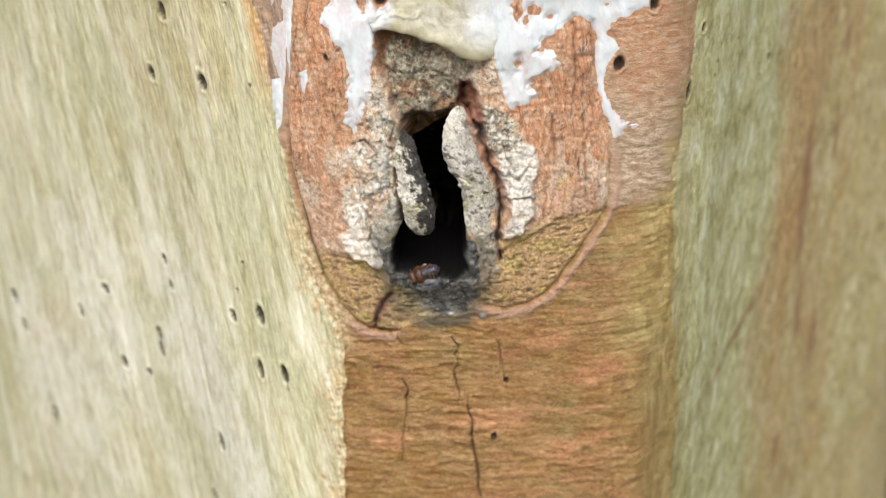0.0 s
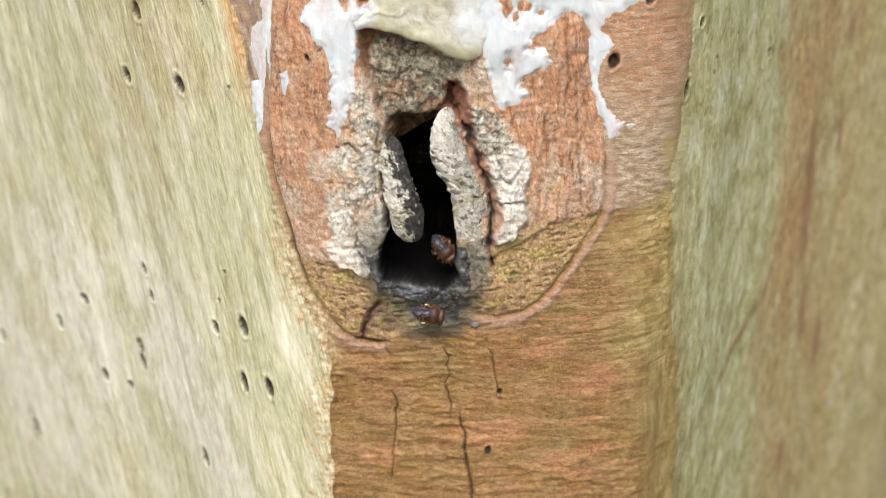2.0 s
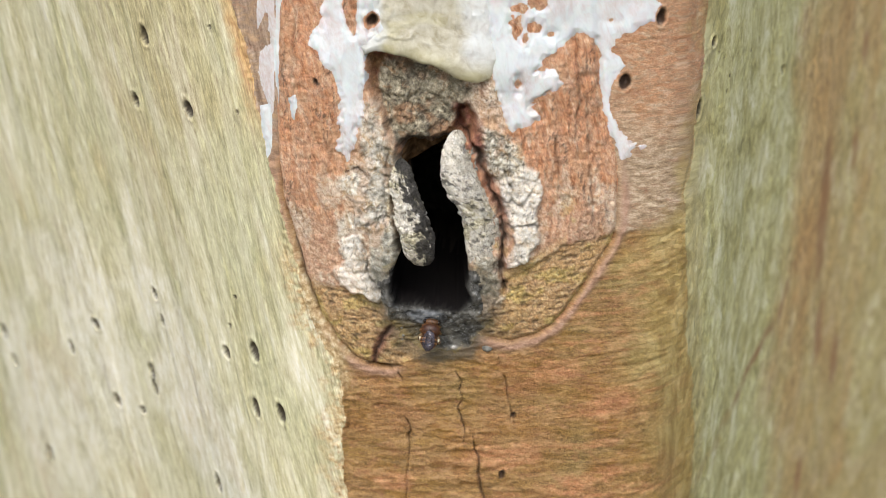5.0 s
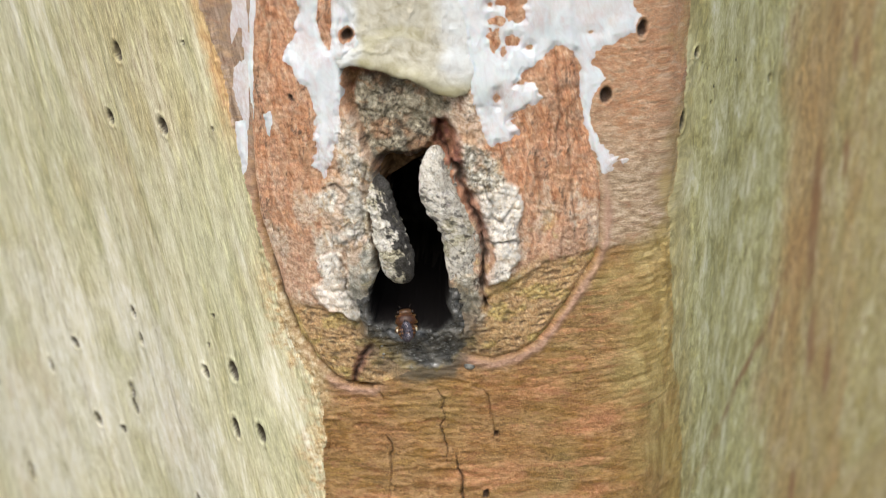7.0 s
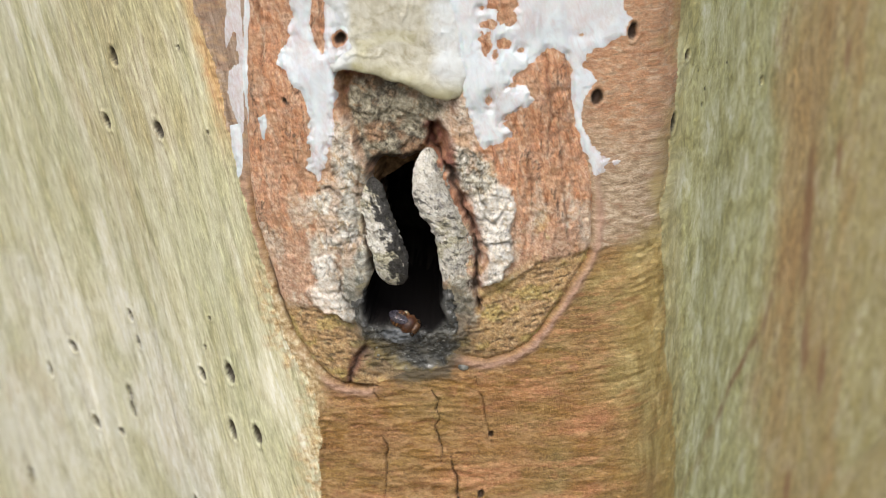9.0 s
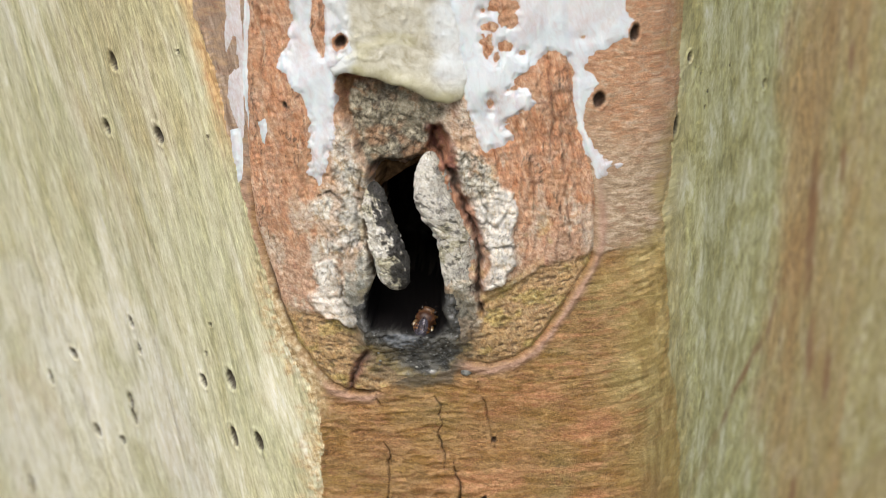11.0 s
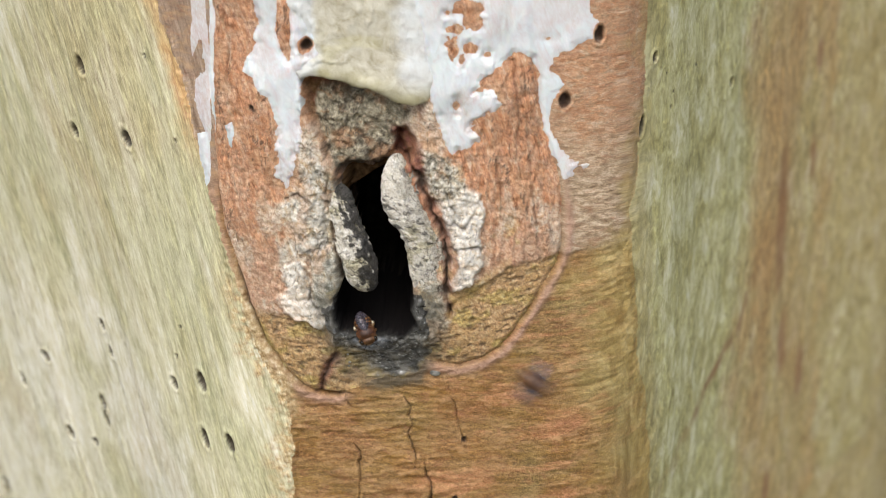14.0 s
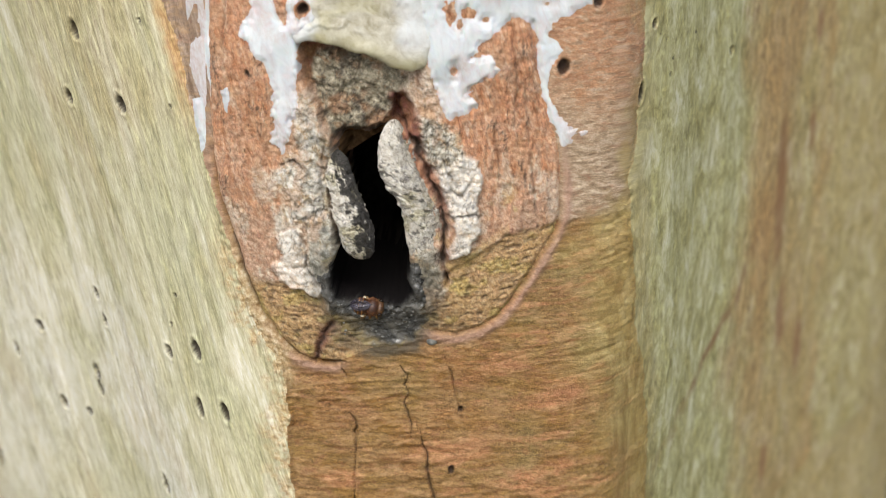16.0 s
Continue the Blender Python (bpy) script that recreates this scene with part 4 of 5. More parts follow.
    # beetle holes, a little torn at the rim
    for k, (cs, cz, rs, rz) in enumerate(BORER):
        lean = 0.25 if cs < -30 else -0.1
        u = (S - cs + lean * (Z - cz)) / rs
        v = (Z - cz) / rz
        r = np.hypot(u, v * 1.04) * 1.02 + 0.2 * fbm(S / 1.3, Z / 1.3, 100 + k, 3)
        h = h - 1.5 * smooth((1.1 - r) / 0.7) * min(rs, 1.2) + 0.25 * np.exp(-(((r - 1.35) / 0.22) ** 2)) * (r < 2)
        # Near-black colour stands in for the shade in these shallow holes.
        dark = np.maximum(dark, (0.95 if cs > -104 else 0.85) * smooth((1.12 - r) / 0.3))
    # the nest hole: steep walls, a sloping sill below
    sill = smooth((8 - Z) / 10)
    depth = smooth((-d_hole + 0.3) / (1.6 + 1.2 * sill + 1.6 * smooth((Z - 29) / 5)))
    h = h - (62 - 48 * smooth((Z - 27 + 0.6 * (-8 - S)) / 7)) * depth - 2.2 * smooth((1.4 - d_hole) / 1.8) * (1 - sill)
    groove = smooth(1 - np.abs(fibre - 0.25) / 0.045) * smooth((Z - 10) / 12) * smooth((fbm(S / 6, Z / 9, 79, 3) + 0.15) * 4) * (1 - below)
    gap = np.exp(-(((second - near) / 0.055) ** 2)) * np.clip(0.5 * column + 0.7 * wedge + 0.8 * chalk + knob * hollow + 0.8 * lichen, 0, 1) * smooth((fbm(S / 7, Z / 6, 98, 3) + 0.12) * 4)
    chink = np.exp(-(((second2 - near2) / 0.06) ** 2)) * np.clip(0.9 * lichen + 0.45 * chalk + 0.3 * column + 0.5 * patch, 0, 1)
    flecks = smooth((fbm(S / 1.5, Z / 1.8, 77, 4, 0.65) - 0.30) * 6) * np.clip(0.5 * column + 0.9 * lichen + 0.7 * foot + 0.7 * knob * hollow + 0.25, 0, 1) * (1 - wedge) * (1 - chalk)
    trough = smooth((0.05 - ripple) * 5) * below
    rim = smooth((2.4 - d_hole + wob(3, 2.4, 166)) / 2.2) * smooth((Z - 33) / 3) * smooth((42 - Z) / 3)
    # Dark colour in creases and under the hole's top edge, in place of shade.
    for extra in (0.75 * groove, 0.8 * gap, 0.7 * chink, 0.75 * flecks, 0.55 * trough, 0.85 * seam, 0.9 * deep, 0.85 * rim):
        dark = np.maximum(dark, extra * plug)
    # The hole's mouth darkens inward in colour, like shade.
    m["shade_stain"] = np.clip(np.maximum(dark, np.where(Z > 9, smooth((0.6 - d_hole) / 2.0), smooth((1.2 - d_hole) / 1.2))), 0, 1)
    tint = 0.6 * fbm(S / 4, Z / 6, 67, 5, 0.65) + 0.6 * fbm(S / 2.2 + 0.3 * wz, Z / 12, 178, 4, 0.6)
    m["grey"] = np.clip(np.maximum(np.maximum(smooth(-d_column / 7 + 0.5), 0.8 * inner), np.maximum(np.maximum(lichen, foot), 0.5 * smooth(-d_side / 2 + 0.8))) * (1.0 + 1.0 * tint) * (1 - below) + 0.4 * smooth((fbm(S / 4, Z / 9, 271, 5, 0.62) - 0.02) * 3.5) * smooth((38 - Z) / 10) * (1 - below), 0, 1)
    m["rock"] = np.clip(np.maximum(hollow * knob * (1.05 + 1.1 * fbm(S / 5, Z / 5, 174, 4, 0.6)), 0.75 * foot) + 0.3 * lichen, 0, 1)
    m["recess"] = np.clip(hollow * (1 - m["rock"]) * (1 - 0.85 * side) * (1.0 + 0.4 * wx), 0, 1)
    m["wet"] = np.clip(np.maximum(inner * smooth((24 - Z + wob(5, 6, 167)) / 8), 0.7 * foot * smooth((7 - S) / 3)) * (0.75 + 0.7 * wz), 0, 1)
    m["white"] = np.clip(np.maximum(wedge * (0.68 + 1.3 * tint), chalk * (1.2 + 0.8 * tint)) + 0.4 * smooth(-d_column / 5 + 0.6) * smooth((tint - 0.02) * 5) * smooth((34 - Z) / 8), 0, 1)
    m["olive"] = np.clip(below * (0.9 + 0.3 * wx) + 0.55 * np.exp(-(((Z - ledge - 0.6) / 1.3) ** 2)) * (S > 7) * (S < 22), 0, 1)
    m["orange_spot"] = smooth((fbm(S / 5, Z / 8, 172, 4, 0.6) - 0.12) * 4) * (1 - hollow) * (1 - chalk) * (1 - below)
    m["yellow"] = np.clip(np.exp(-(((S + 18.6 + wx) / 1.5) ** 2)) * smooth((Z - 19) / 4) * smooth((40 - Z) / 4) + np.exp(-(((Z - ledge) / 1.5) ** 2)) * (S > 7) * smooth((20 - S) / 8) + 0.8 * below * smooth((fbm(S / 5, Z / 4, 168, 3) - 0.12) * 4) + 0.7 * smooth((fbm(S / 4.5, Z / 4.5, 169, 4) - 0.3) * 6) * smooth((30 - Z) / 10), 0, 1)
    m["dusty"] = np.maximum(smooth((36 - Z + wob(9, 12, 72)) / 22) * 0.75, 0.9 * smooth(-(outline(S, Z, SIDE) + wob(4, 2.0, 175)) / 2 + 0.8))
    m["olive_resin"] = smooth((d_resin + 1.6 + wob(2.5, 2.0, 73)) / 2.6) * smooth((1 - Z) / 5) + 0.5 * smooth((-8 - S) / 5) * smooth((-2 - Z) / 3)
    m["olive_resin"] = np.clip(m["olive_resin"], 0, 1)
    m["stain"] = smooth(1.15 - (d_resin - 0.3 + wob(2.5, 2.2, 87)) / 4.6) * (Z < 10)
    m["d"] = dict(panel=d_panel, plug=d_plug, hole=d_hole, resin=d_resin)
    return h, m


def cut_mesh(name, faces, chosen, verts, uv, attrs, material, parent, label=""):
    f = faces[chosen]
    used, inverse = np.unique(f, return_inverse=True)
    return mesh_object(name, verts[used], inverse.reshape(f.shape), material, parent, uv[used], {k: v.ravel()[used] for k, v in attrs.items()}, label)


def build_trunk():
    tree = tagged(new("tree_trunk"), "living trunk with pale green bark and a scar round a hole", "tree trunk")
    s = grid_axis([(-200, -130, 1.2), (-130, -62, 0.45), (-62, -46, 0.34), (-46, 34, 0.27), (34, 66, 0.34), (66, 130, 0.8), (130, 200, 1.4), (200, 330, 2.5)])
    z = grid_axis([(-112, -72, 0.8), (-72, -46, 0.4), (-46, 64, 0.3), (64, 80, 0.4), (80, 100, 0.8)])
    S, Z = np.meshgrid(s, z)
    h, m = relief(S, Z)
    verts = on_trunk(S, Z, h).reshape(-1, 3)
    uv = m["uv"].reshape(-1, 2)
    n = len(s)
    i, j = np.meshgrid(np.arange(len(z) - 1), np.arange(n - 1), indexing="ij")
    a = (i * n + j).ravel()
    faces = np.stack([a, a + 1, a + n + 1, a + n], -1)
    mid = {k: v.ravel()[faces].mean(1) for k, v in m["d"].items()}
    hole = mid["hole"] < np.where(Z.ravel()[faces].mean(1) > 8.5, -0.6, -1.2)
    resin = (mid["resin"] < 0) & ~hole
    plug = (mid["plug"] < 0) & ~hole & ~resin
    wood = (mid["panel"] < 0) & ~plug & ~hole & ~resin
    bark = ~(hole | resin | plug | wood)
    cut_mesh("bark", faces, bark, verts, uv, {k: m[k] for k in ("shade_side", "brown", "tan", "orange", "edge", "rust", "ochre", "pale_lit", "shade_stain")}, BARK, tree, "smooth pale green bark with beetle holes")
    cut_mesh("exposed_wood", faces, wood, verts, uv, {"olive": m["olive_wood"], "upper": m["upper"], "strip": m["strip"], "orange": m["peach"], "pink": m["pink"], "fringe": m["fringe"], "tan": m["tan_wood"], "stain": m["stain"], "crest": m["crest"], "shade_stain": m["shade_stain"]}, WOOD, tree, "bare rippled brown wood with drying cracks")
    cut_mesh("callus", faces, plug, verts, uv, {k: m[k] for k in ("grey", "rock", "recess", "wet", "white", "olive", "yellow", "dusty", "red", "rosy", "orange_spot", "stain", "shade_stain")}, CALLUS, tree, "rough orange and grey crusted callus bark")
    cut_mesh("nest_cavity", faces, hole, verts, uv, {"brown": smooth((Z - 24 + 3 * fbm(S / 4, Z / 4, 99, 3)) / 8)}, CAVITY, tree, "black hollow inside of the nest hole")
    cut_mesh("resin_sill", faces, resin, verts, uv, {"olive": m["olive_resin"], "mound": m["mound"], "shade_stain": m["shade_stain"]}, RESIN_M, tree, "dark grey sticky resin sill under the hole")
    build_rest(tree)
    return tree, S, Z, h, faces, uv


def build_rest(tree):
    """The trunk below, above and behind the front."""
    around = np.linspace(0, AROUND, 181)[:-1] + RUN[0]
    def sleeve(z, inset):
        S, Z = np.meshgrid(around, z)
        g = 1.2 * fbm(S / 30, Z / 90, 23, 3) - inset
        flare = 60 * np.exp(-(Z + 1000) / 160) + 8 * fbm(S / 120, Z / 300, 27, 3) * smooth((np.abs(Z) - 120) / 200)
        v = on_trunk(S, Z, g + flare).reshape(-1, 3)
        n = len(around)
        i, j = np.meshgrid(np.arange(len(z) - 1), np.arange(n), indexing="ij")
        f = np.stack([i * n + j, i * n + (j + 1) % n, (i + 1) * n + (j + 1) % n, (i + 1) * n + j], -1).reshape(-1, 4)
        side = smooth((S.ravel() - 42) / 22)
        return v, f, np.stack([S.ravel(), Z.ravel()], -1), {"shade_side": side, "brown": 0.5 * smooth((S.ravel() - 128) / 30), "tan": 0 * side, "orange": 0 * side, "shade_stain": 0 * side}
    for name, z in (("lower_trunk", np.linspace(-1010, -110, 60)), ("upper_trunk", np.linspace(98, 1300, 60))):
        v, f, uv, at = sleeve(z, 1.0)
        v[-180:] = v[-180:].mean(0) if name == "upper_trunk" else v[-180:]
        mesh_object(name, v, f, BARK, tree, uv, at, "smooth pale green bark")
    back = np.linspace(328, 328 + AROUND - 527, 120)
    S, Z = np.meshgrid(back, np.linspace(-114, 102, 40))
    v = on_trunk(S, Z, 1.2 * fbm(S / 30, Z / 90, 23, 3)).reshape(-1, 3)
    i, j = np.meshgrid(np.arange(39), np.arange(119), indexing="ij")
    a = (i * 120 + j).ravel()
    zero = 0 * S.ravel()
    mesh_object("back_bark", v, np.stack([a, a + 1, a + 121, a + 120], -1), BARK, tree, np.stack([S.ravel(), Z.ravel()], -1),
                {"shade_side": zero + 1, "brown": zero + 0.4, "tan": zero, "orange": zero, "shade_stain": zero}, "smooth pale green bark")


def build_beads(tree):
    """One bead of resin stuck to the sill, and tiny ones added as its glints."""
    rng = np.random.default_rng(5)
    s = np.concatenate([[4.6], rng.uniform(-16, 2.5, 46)])
    z = np.concatenate([[-10.6], rng.uniform(-9.5, 0.0, 46)])
    r = np.concatenate([[1.0], 0.09 + 0.26 * rng.random(46) ** 3])
    h, _ = relief(s[None, :], z[None, :])
    inside = outline(s[None, :], z[None, :], HOLE)[0] < 1.5
    places = on_trunk(s, z, h[0])[~inside]
    r = r[~inside]
    for k, (place, size) in enumerate(zip(places, r)):
        bm = bmesh.new()
        ball(bm, place, (size * MM * 1.3, size * MM * 0.6, size * MM), 7, 10)
        part("resin_bead", bm, BEAD, tree, "pale grey resin bead" if k == 0 else "")


def build_stub(tree, name, spine, radii, seed, label, black=0.0, flat=0.9):
    """A lumpy piece of dead bark along a spine, in millimetres."""
    spine, k, ring = np.array(spine, float), 170, 110
    t = np.linspace(0, len(spine) - 1, k)
    mid = np.stack([np.interp(t, range(len(spine)), spine[:, c]) for c in range(3)], -1)
    for _ in range(40):
        mid[1:-1] = (mid[:-2] + 2 * mid[1:-1] + mid[2:]) / 4
    rad = np.interp(t, range(len(radii)), radii)
    for _ in range(40):
        rad[1:-1] = (rad[:-2] + 2 * rad[1:-1] + rad[2:]) / 4
    u = np.linspace(0, 1, k)
    rad = rad * np.sqrt(np.clip(1 - np.abs(2 * u - 1) ** 7, 0.0, 1))
    a = np.linspace(0, 2 * np.pi, ring, endpoint=False)
    U, A = np.meshgrid(np.arange(k), a, indexing="ij")
    length = np.concatenate([[0], np.cumsum(np.linalg.norm(np.diff(mid, axis=0), axis=1))])
    girth, reach = np.abs(A - np.pi) * 3.0, length[U]
    lump = fbm(girth / 3.6, reach / 4.6, seed, 5, 0.6)
    nk, sk, mk = cells(girth / 2.0 + 0.8 * lump, reach / 3.0 + 0.8 * lump, seed + 5)
    n2, s2, m2 = cells(girth / 1.2 + 0.6 * lump, reach / 0.9 + 0.6 * lump, seed + 7)
    r = rad[:, None] * (1 + 0.26 * lump) + (0.1 + 0.5 * mk) * smooth((sk - nk) * 4) + 0.18 * m2 * smooth((s2 - n2) * 4) + 0.14 * fbm(girth / 0.6, reach / 0.6, seed + 21, 2) * (rad[:, None] > 0.6)
    v = np.stack([mid[:, None, 0] + r * np.cos(A), mid[:, None, 1] + flat * r * np.sin(A), mid[:, None, 2] + 0.4 * lump], -1) * MM
    v[..., 2] += HEIGHT
    i, j = np.meshgrid(np.arange(k - 1), np.arange(ring), indexing="ij")
    f = np.stack([i * ring + j, (i + 1) * ring + j, (i + 1) * ring + (j + 1) % ring, i * ring + (j + 1) % ring], -1).reshape(-1, 4)
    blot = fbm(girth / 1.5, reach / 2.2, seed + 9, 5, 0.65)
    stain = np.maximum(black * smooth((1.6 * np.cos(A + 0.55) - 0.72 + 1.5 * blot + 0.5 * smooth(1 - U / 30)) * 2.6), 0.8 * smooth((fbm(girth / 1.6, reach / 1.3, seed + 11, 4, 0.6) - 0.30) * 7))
    # Gaps between the lumps are shaded by dark colour too.
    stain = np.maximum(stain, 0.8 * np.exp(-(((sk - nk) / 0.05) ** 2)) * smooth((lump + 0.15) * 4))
    moss = smooth((fbm(girth / 4, reach / 3.5, seed + 13, 4, 0.6) - 0.16) * 5)
    return mesh_object(name, v.reshape(-1, 3), f, CRUST, tree, None, {"shade_stain": stain.ravel(), "moss": moss.ravel()}, label)


def build_coat(name, d, thick, S, Z, h, faces, uv, material, label, thin, parent=None, stretch=(-999, 999)):
    """A coat on the trunk's front, of the given thickness where d is negative, thinning out at its edge."""
    level = h.copy()
    for _ in range(3):
        level[1:-1, 1:-1] = np.maximum.reduce([level[1:-1, 1:-1], level[:-2, 1:-1], level[2:, 1:-1], level[1:-1, :-2], level[1:-1, 2:]])
    for _ in range(30):
        level[1:-1, 1:-1] = (level[:-2, 1:-1] + level[2:, 1:-1] + level[1:-1, :-2] + level[1:-1, 2:]) / 4
    full = np.maximum(level, h) + thick
    top = np.where(d < 0, h + 0.02 + (full - h) * smooth(-d / 1.6) * 0.85, h - np.minimum(0.7 * d, 0.4))
    mid = S.ravel()[faces].mean(1)
    keep = (d.ravel()[faces] < 0.0).any(1) & (mid >= stretch[0]) & (mid < stretch[1])
    verts = on_trunk(S, Z, top).reshape(-1, 3)
    ob = cut_mesh(name, faces, keep, verts, uv, {"thin": thin}, material, parent, label)
    return ob if parent else tagged(ob, category="sealant")


def build_coats(S, Z, h, faces, uv):
    rag = 0.8 * fbm(S / 5, Z / 7, 201, 5, 0.62) + 0.5 * fbm(S / 1.5 + Z / 4, Z / 2.2, 203, 3) + 0.3 * fbm(S / 0.9, Z / 1.0, 204, 2)
    feather = smooth(1.2 - np.hypot((S - 15.5) / 6, (Z - 51) / 5)) + smooth(1.1 - np.hypot((S - 37) / 4, (Z - 38) / 3)) + 0.6 * smooth(1.2 - np.hypot((S + 28) / 3.5, (Z - 42) / 9))
    rag = rag + feather * (2.4 * fbm(S / 4 + Z / 7, (Z - 0.5 * S) / 1.3, 229, 4, 0.62) + 0.3)
    d_cream = outline(S, Z, CREAM) + 0.6 * fbm(S / 4, Z / 4, 205, 3)
    d = np.maximum(outline(S, Z, FILM) + rag, -(outline(S, Z, FILM_GAP) + 0.5 * rag))
    for k, (cs, cz, rs, rz) in enumerate(FILM_HOLES):
        d = np.maximum(d, (1.0 - np.hypot((S - cs) / rs, (Z - cz) / rz) + 0.7 * fbm(S / 1.6, Z / 1.6, 231 + k, 3)) * min(rs, rz))
    d = np.maximum(d, -(d_cream + 0.7))
    blob = 1.0 - np.hypot((S + 21.3) / 1.6, (Z - 65.7) / 1.8) + 0.5 * fbm(S / 1.5, Z / 1.5, 225, 3)
    d = np.maximum(d, blob)
    d = np.maximum(d, 1.15 - np.hypot((S - 41.1) / 1.3, (Z - 66.6) / 2.2))
    edge = np.sqrt(np.clip(-d / 1.4, 0, 1))
    thick = 0.05 + edge * (0.13 + 0.16 * fbm(S / 3, Z / 6, 209, 4))
    veil = smooth((fbm(S / 6, Z / 9, 211, 5, 0.6) + 0.05 + 0.25 * smooth((Z - 60) / 14) * (S > 2)) * 2.2) * 0.5 + 0.9 * feather * smooth(1 + d / 3.0)
    veil = np.clip(veil + 0.6 * smooth(1 + d / 0.7), 0, 1)
    film = tagged(new("white_sealant_film"), "dried white sealant film with ragged edges on the scar", "sealant")
    for low, high in ((-60, -16), (-16, 60)):
        build_coat("film_patch", d, thick, S, Z, h, faces, uv, FILM_M, "", veil, film, (low, high))
    d2 = np.minimum(np.minimum(outline(S, Z, STREAK), outline(S, Z, DRIP)), outline(S, Z, TONGUE)) + 0.6 * fbm(S / 2.2, Z / 7, 213, 4)
    d3 = outline(S, Z, VEIL) + 1.2 * fbm(S / 3, Z / 12, 233, 4, 0.6)
    pale = np.where(d2 < 0, 0.25 * smooth((fbm(S / 3, Z / 12, 215, 3) + 0.15) * 2), 0.9)
    both = np.minimum(d2, d3)
    build_coat("white_sealant_streak", both, np.where(d2 < 0, 0.08 + 0.2 * np.sqrt(np.clip(-d2 / 1.2, 0, 1)), 0.06), S, Z, h, faces, uv, FILM_M, "narrow dried white sealant streak beside the bark edge", pale)
    flat = 1.6 + 0.9 * fbm(S / 11, Z / 14, 58, 2)
    sheet = np.maximum(h, 0.6)
    for _ in range(30):
        sheet[1:-1, 1:-1] = (sheet[:-2, 1:-1] + sheet[2:, 1:-1] + sheet[1:-1, :-2] + sheet[1:-1, 2:]) / 4
    sheet = np.maximum(sheet, h) + 0.15 * fbm(S / 2.0, Z / 2.6, 237, 4, 0.62)
    over = smooth(-d_cream / 3.4)
    bulge = 1.0 * np.sqrt(np.clip(1 - (1 - np.clip(-d_cream / 3.0, 0, 1)) ** 2, 0, 1)) * smooth((94 - Z) / 30 + 0.4)
    folds = 0.8 * fbm(S / 8, Z / 6, 217, 3) + 0.16 * fbm(S / 2.2, Z / 1.7, 219, 4, 0.62)
    bulge = bulge * (0.5 + 0.5 * smooth((68 - Z) / 9))
    top = np.where(d_cream < 0, flat + bulge + folds * over - 0.6, flat - 0.6 - 2.5 * d_cream)
    rise = smooth((Z - 55) / 12)
    top = np.where(d_cream < 0, np.maximum(top * (1 - rise) + (sheet + 0.35 * smooth(-d_cream / 1.5)) * rise, top * (1 - rise) - 9 * rise), top)
    keep = (d_cream.ravel()[faces] < 0.0).any(1)
    lower = (Z + 2.0 * fbm(S / 8, Z / 8, 227, 2)).ravel()[faces].mean(1) < 67
    verts = on_trunk(S, Z, top).reshape(-1, 3)
    crease = smooth(1.1 - (-d_cream) / 5.0) * 0.32 * smooth((64 - Z) / 5) + 0.3 * smooth((fbm(S / 9, Z / 3, 221, 3) - 0.2) * 3)
    milk = np.clip(smooth((S + 4.0 + 4 * fbm(S / 5, Z / 5, 235, 4)) / 6) * smooth((Z - 53) / 6) + smooth((-17.5 - S + 2 * fbm(S / 3, Z / 3, 236, 3)) / 3.5), 0, 1)
    putty = tagged(new("cream_putty_patch"), "thick cream putty patch overhanging the hollow above the hole", "putty")
    for name, chosen, text in (("lip", keep & lower, "thick folded cream lip"), ("sheet", keep & ~lower, "thin cream sheet")):
        cut_mesh(name, faces, chosen, verts, uv, {"thin": np.clip(crease, 0, 1), "milk": milk}, CREAM_M, putty, text)


BEAD = plain("pale_resin", (0.12, 0.12, 0.11), (0.30, 0.30, 0.27), 900, 0.18, 0.4)
BARK, WOOD, CALLUS, CRUST = bark_material(), wood_material(), callus_material(), crust_material()
CAVITY, RESIN_M, FILM_M, CREAM_M = cavity_material(), resin_material(), film_material(), cream_material()

ground_mesh = bmesh.new()
bmesh.ops.create_grid(ground_mesh, x_segments=60, y_segments=60, size=600)
ground = part("ground", ground_mesh, ground_material(), None)
tagged(ground, "bare soil with dry litter round the tree", "ground", kind="structure")

tree, S, Z, relief_height, front_faces, front_uv = build_trunk()
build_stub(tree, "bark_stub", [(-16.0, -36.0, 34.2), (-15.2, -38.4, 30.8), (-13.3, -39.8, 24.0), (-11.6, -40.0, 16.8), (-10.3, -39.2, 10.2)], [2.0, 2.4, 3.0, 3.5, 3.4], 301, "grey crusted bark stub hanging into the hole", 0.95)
build_stub(tree, "bark_stub", [(-2.7, -37.0, 41.2), (-3.0, -38.0, 36.9), (-2.6, -38.6, 31.7), (-0.8, -38.8, 27.6), (1.4, -38.8, 23.8), (2.6, -38.6, 19.8), (3.0, -38.4, 14.6), (3.4, -38.0, 9.4), (3.6, -37.0, 5.0)],
           [1.9, 3.3, 4.0, 4.1, 3.6, 3.4, 3.2, 2.8, 1.8], 307, "pale crusted bark ridge beside the hole", 0.35, 0.62)
build_beads(tree)
build_coats(S, Z, relief_height, front_faces, front_uv)


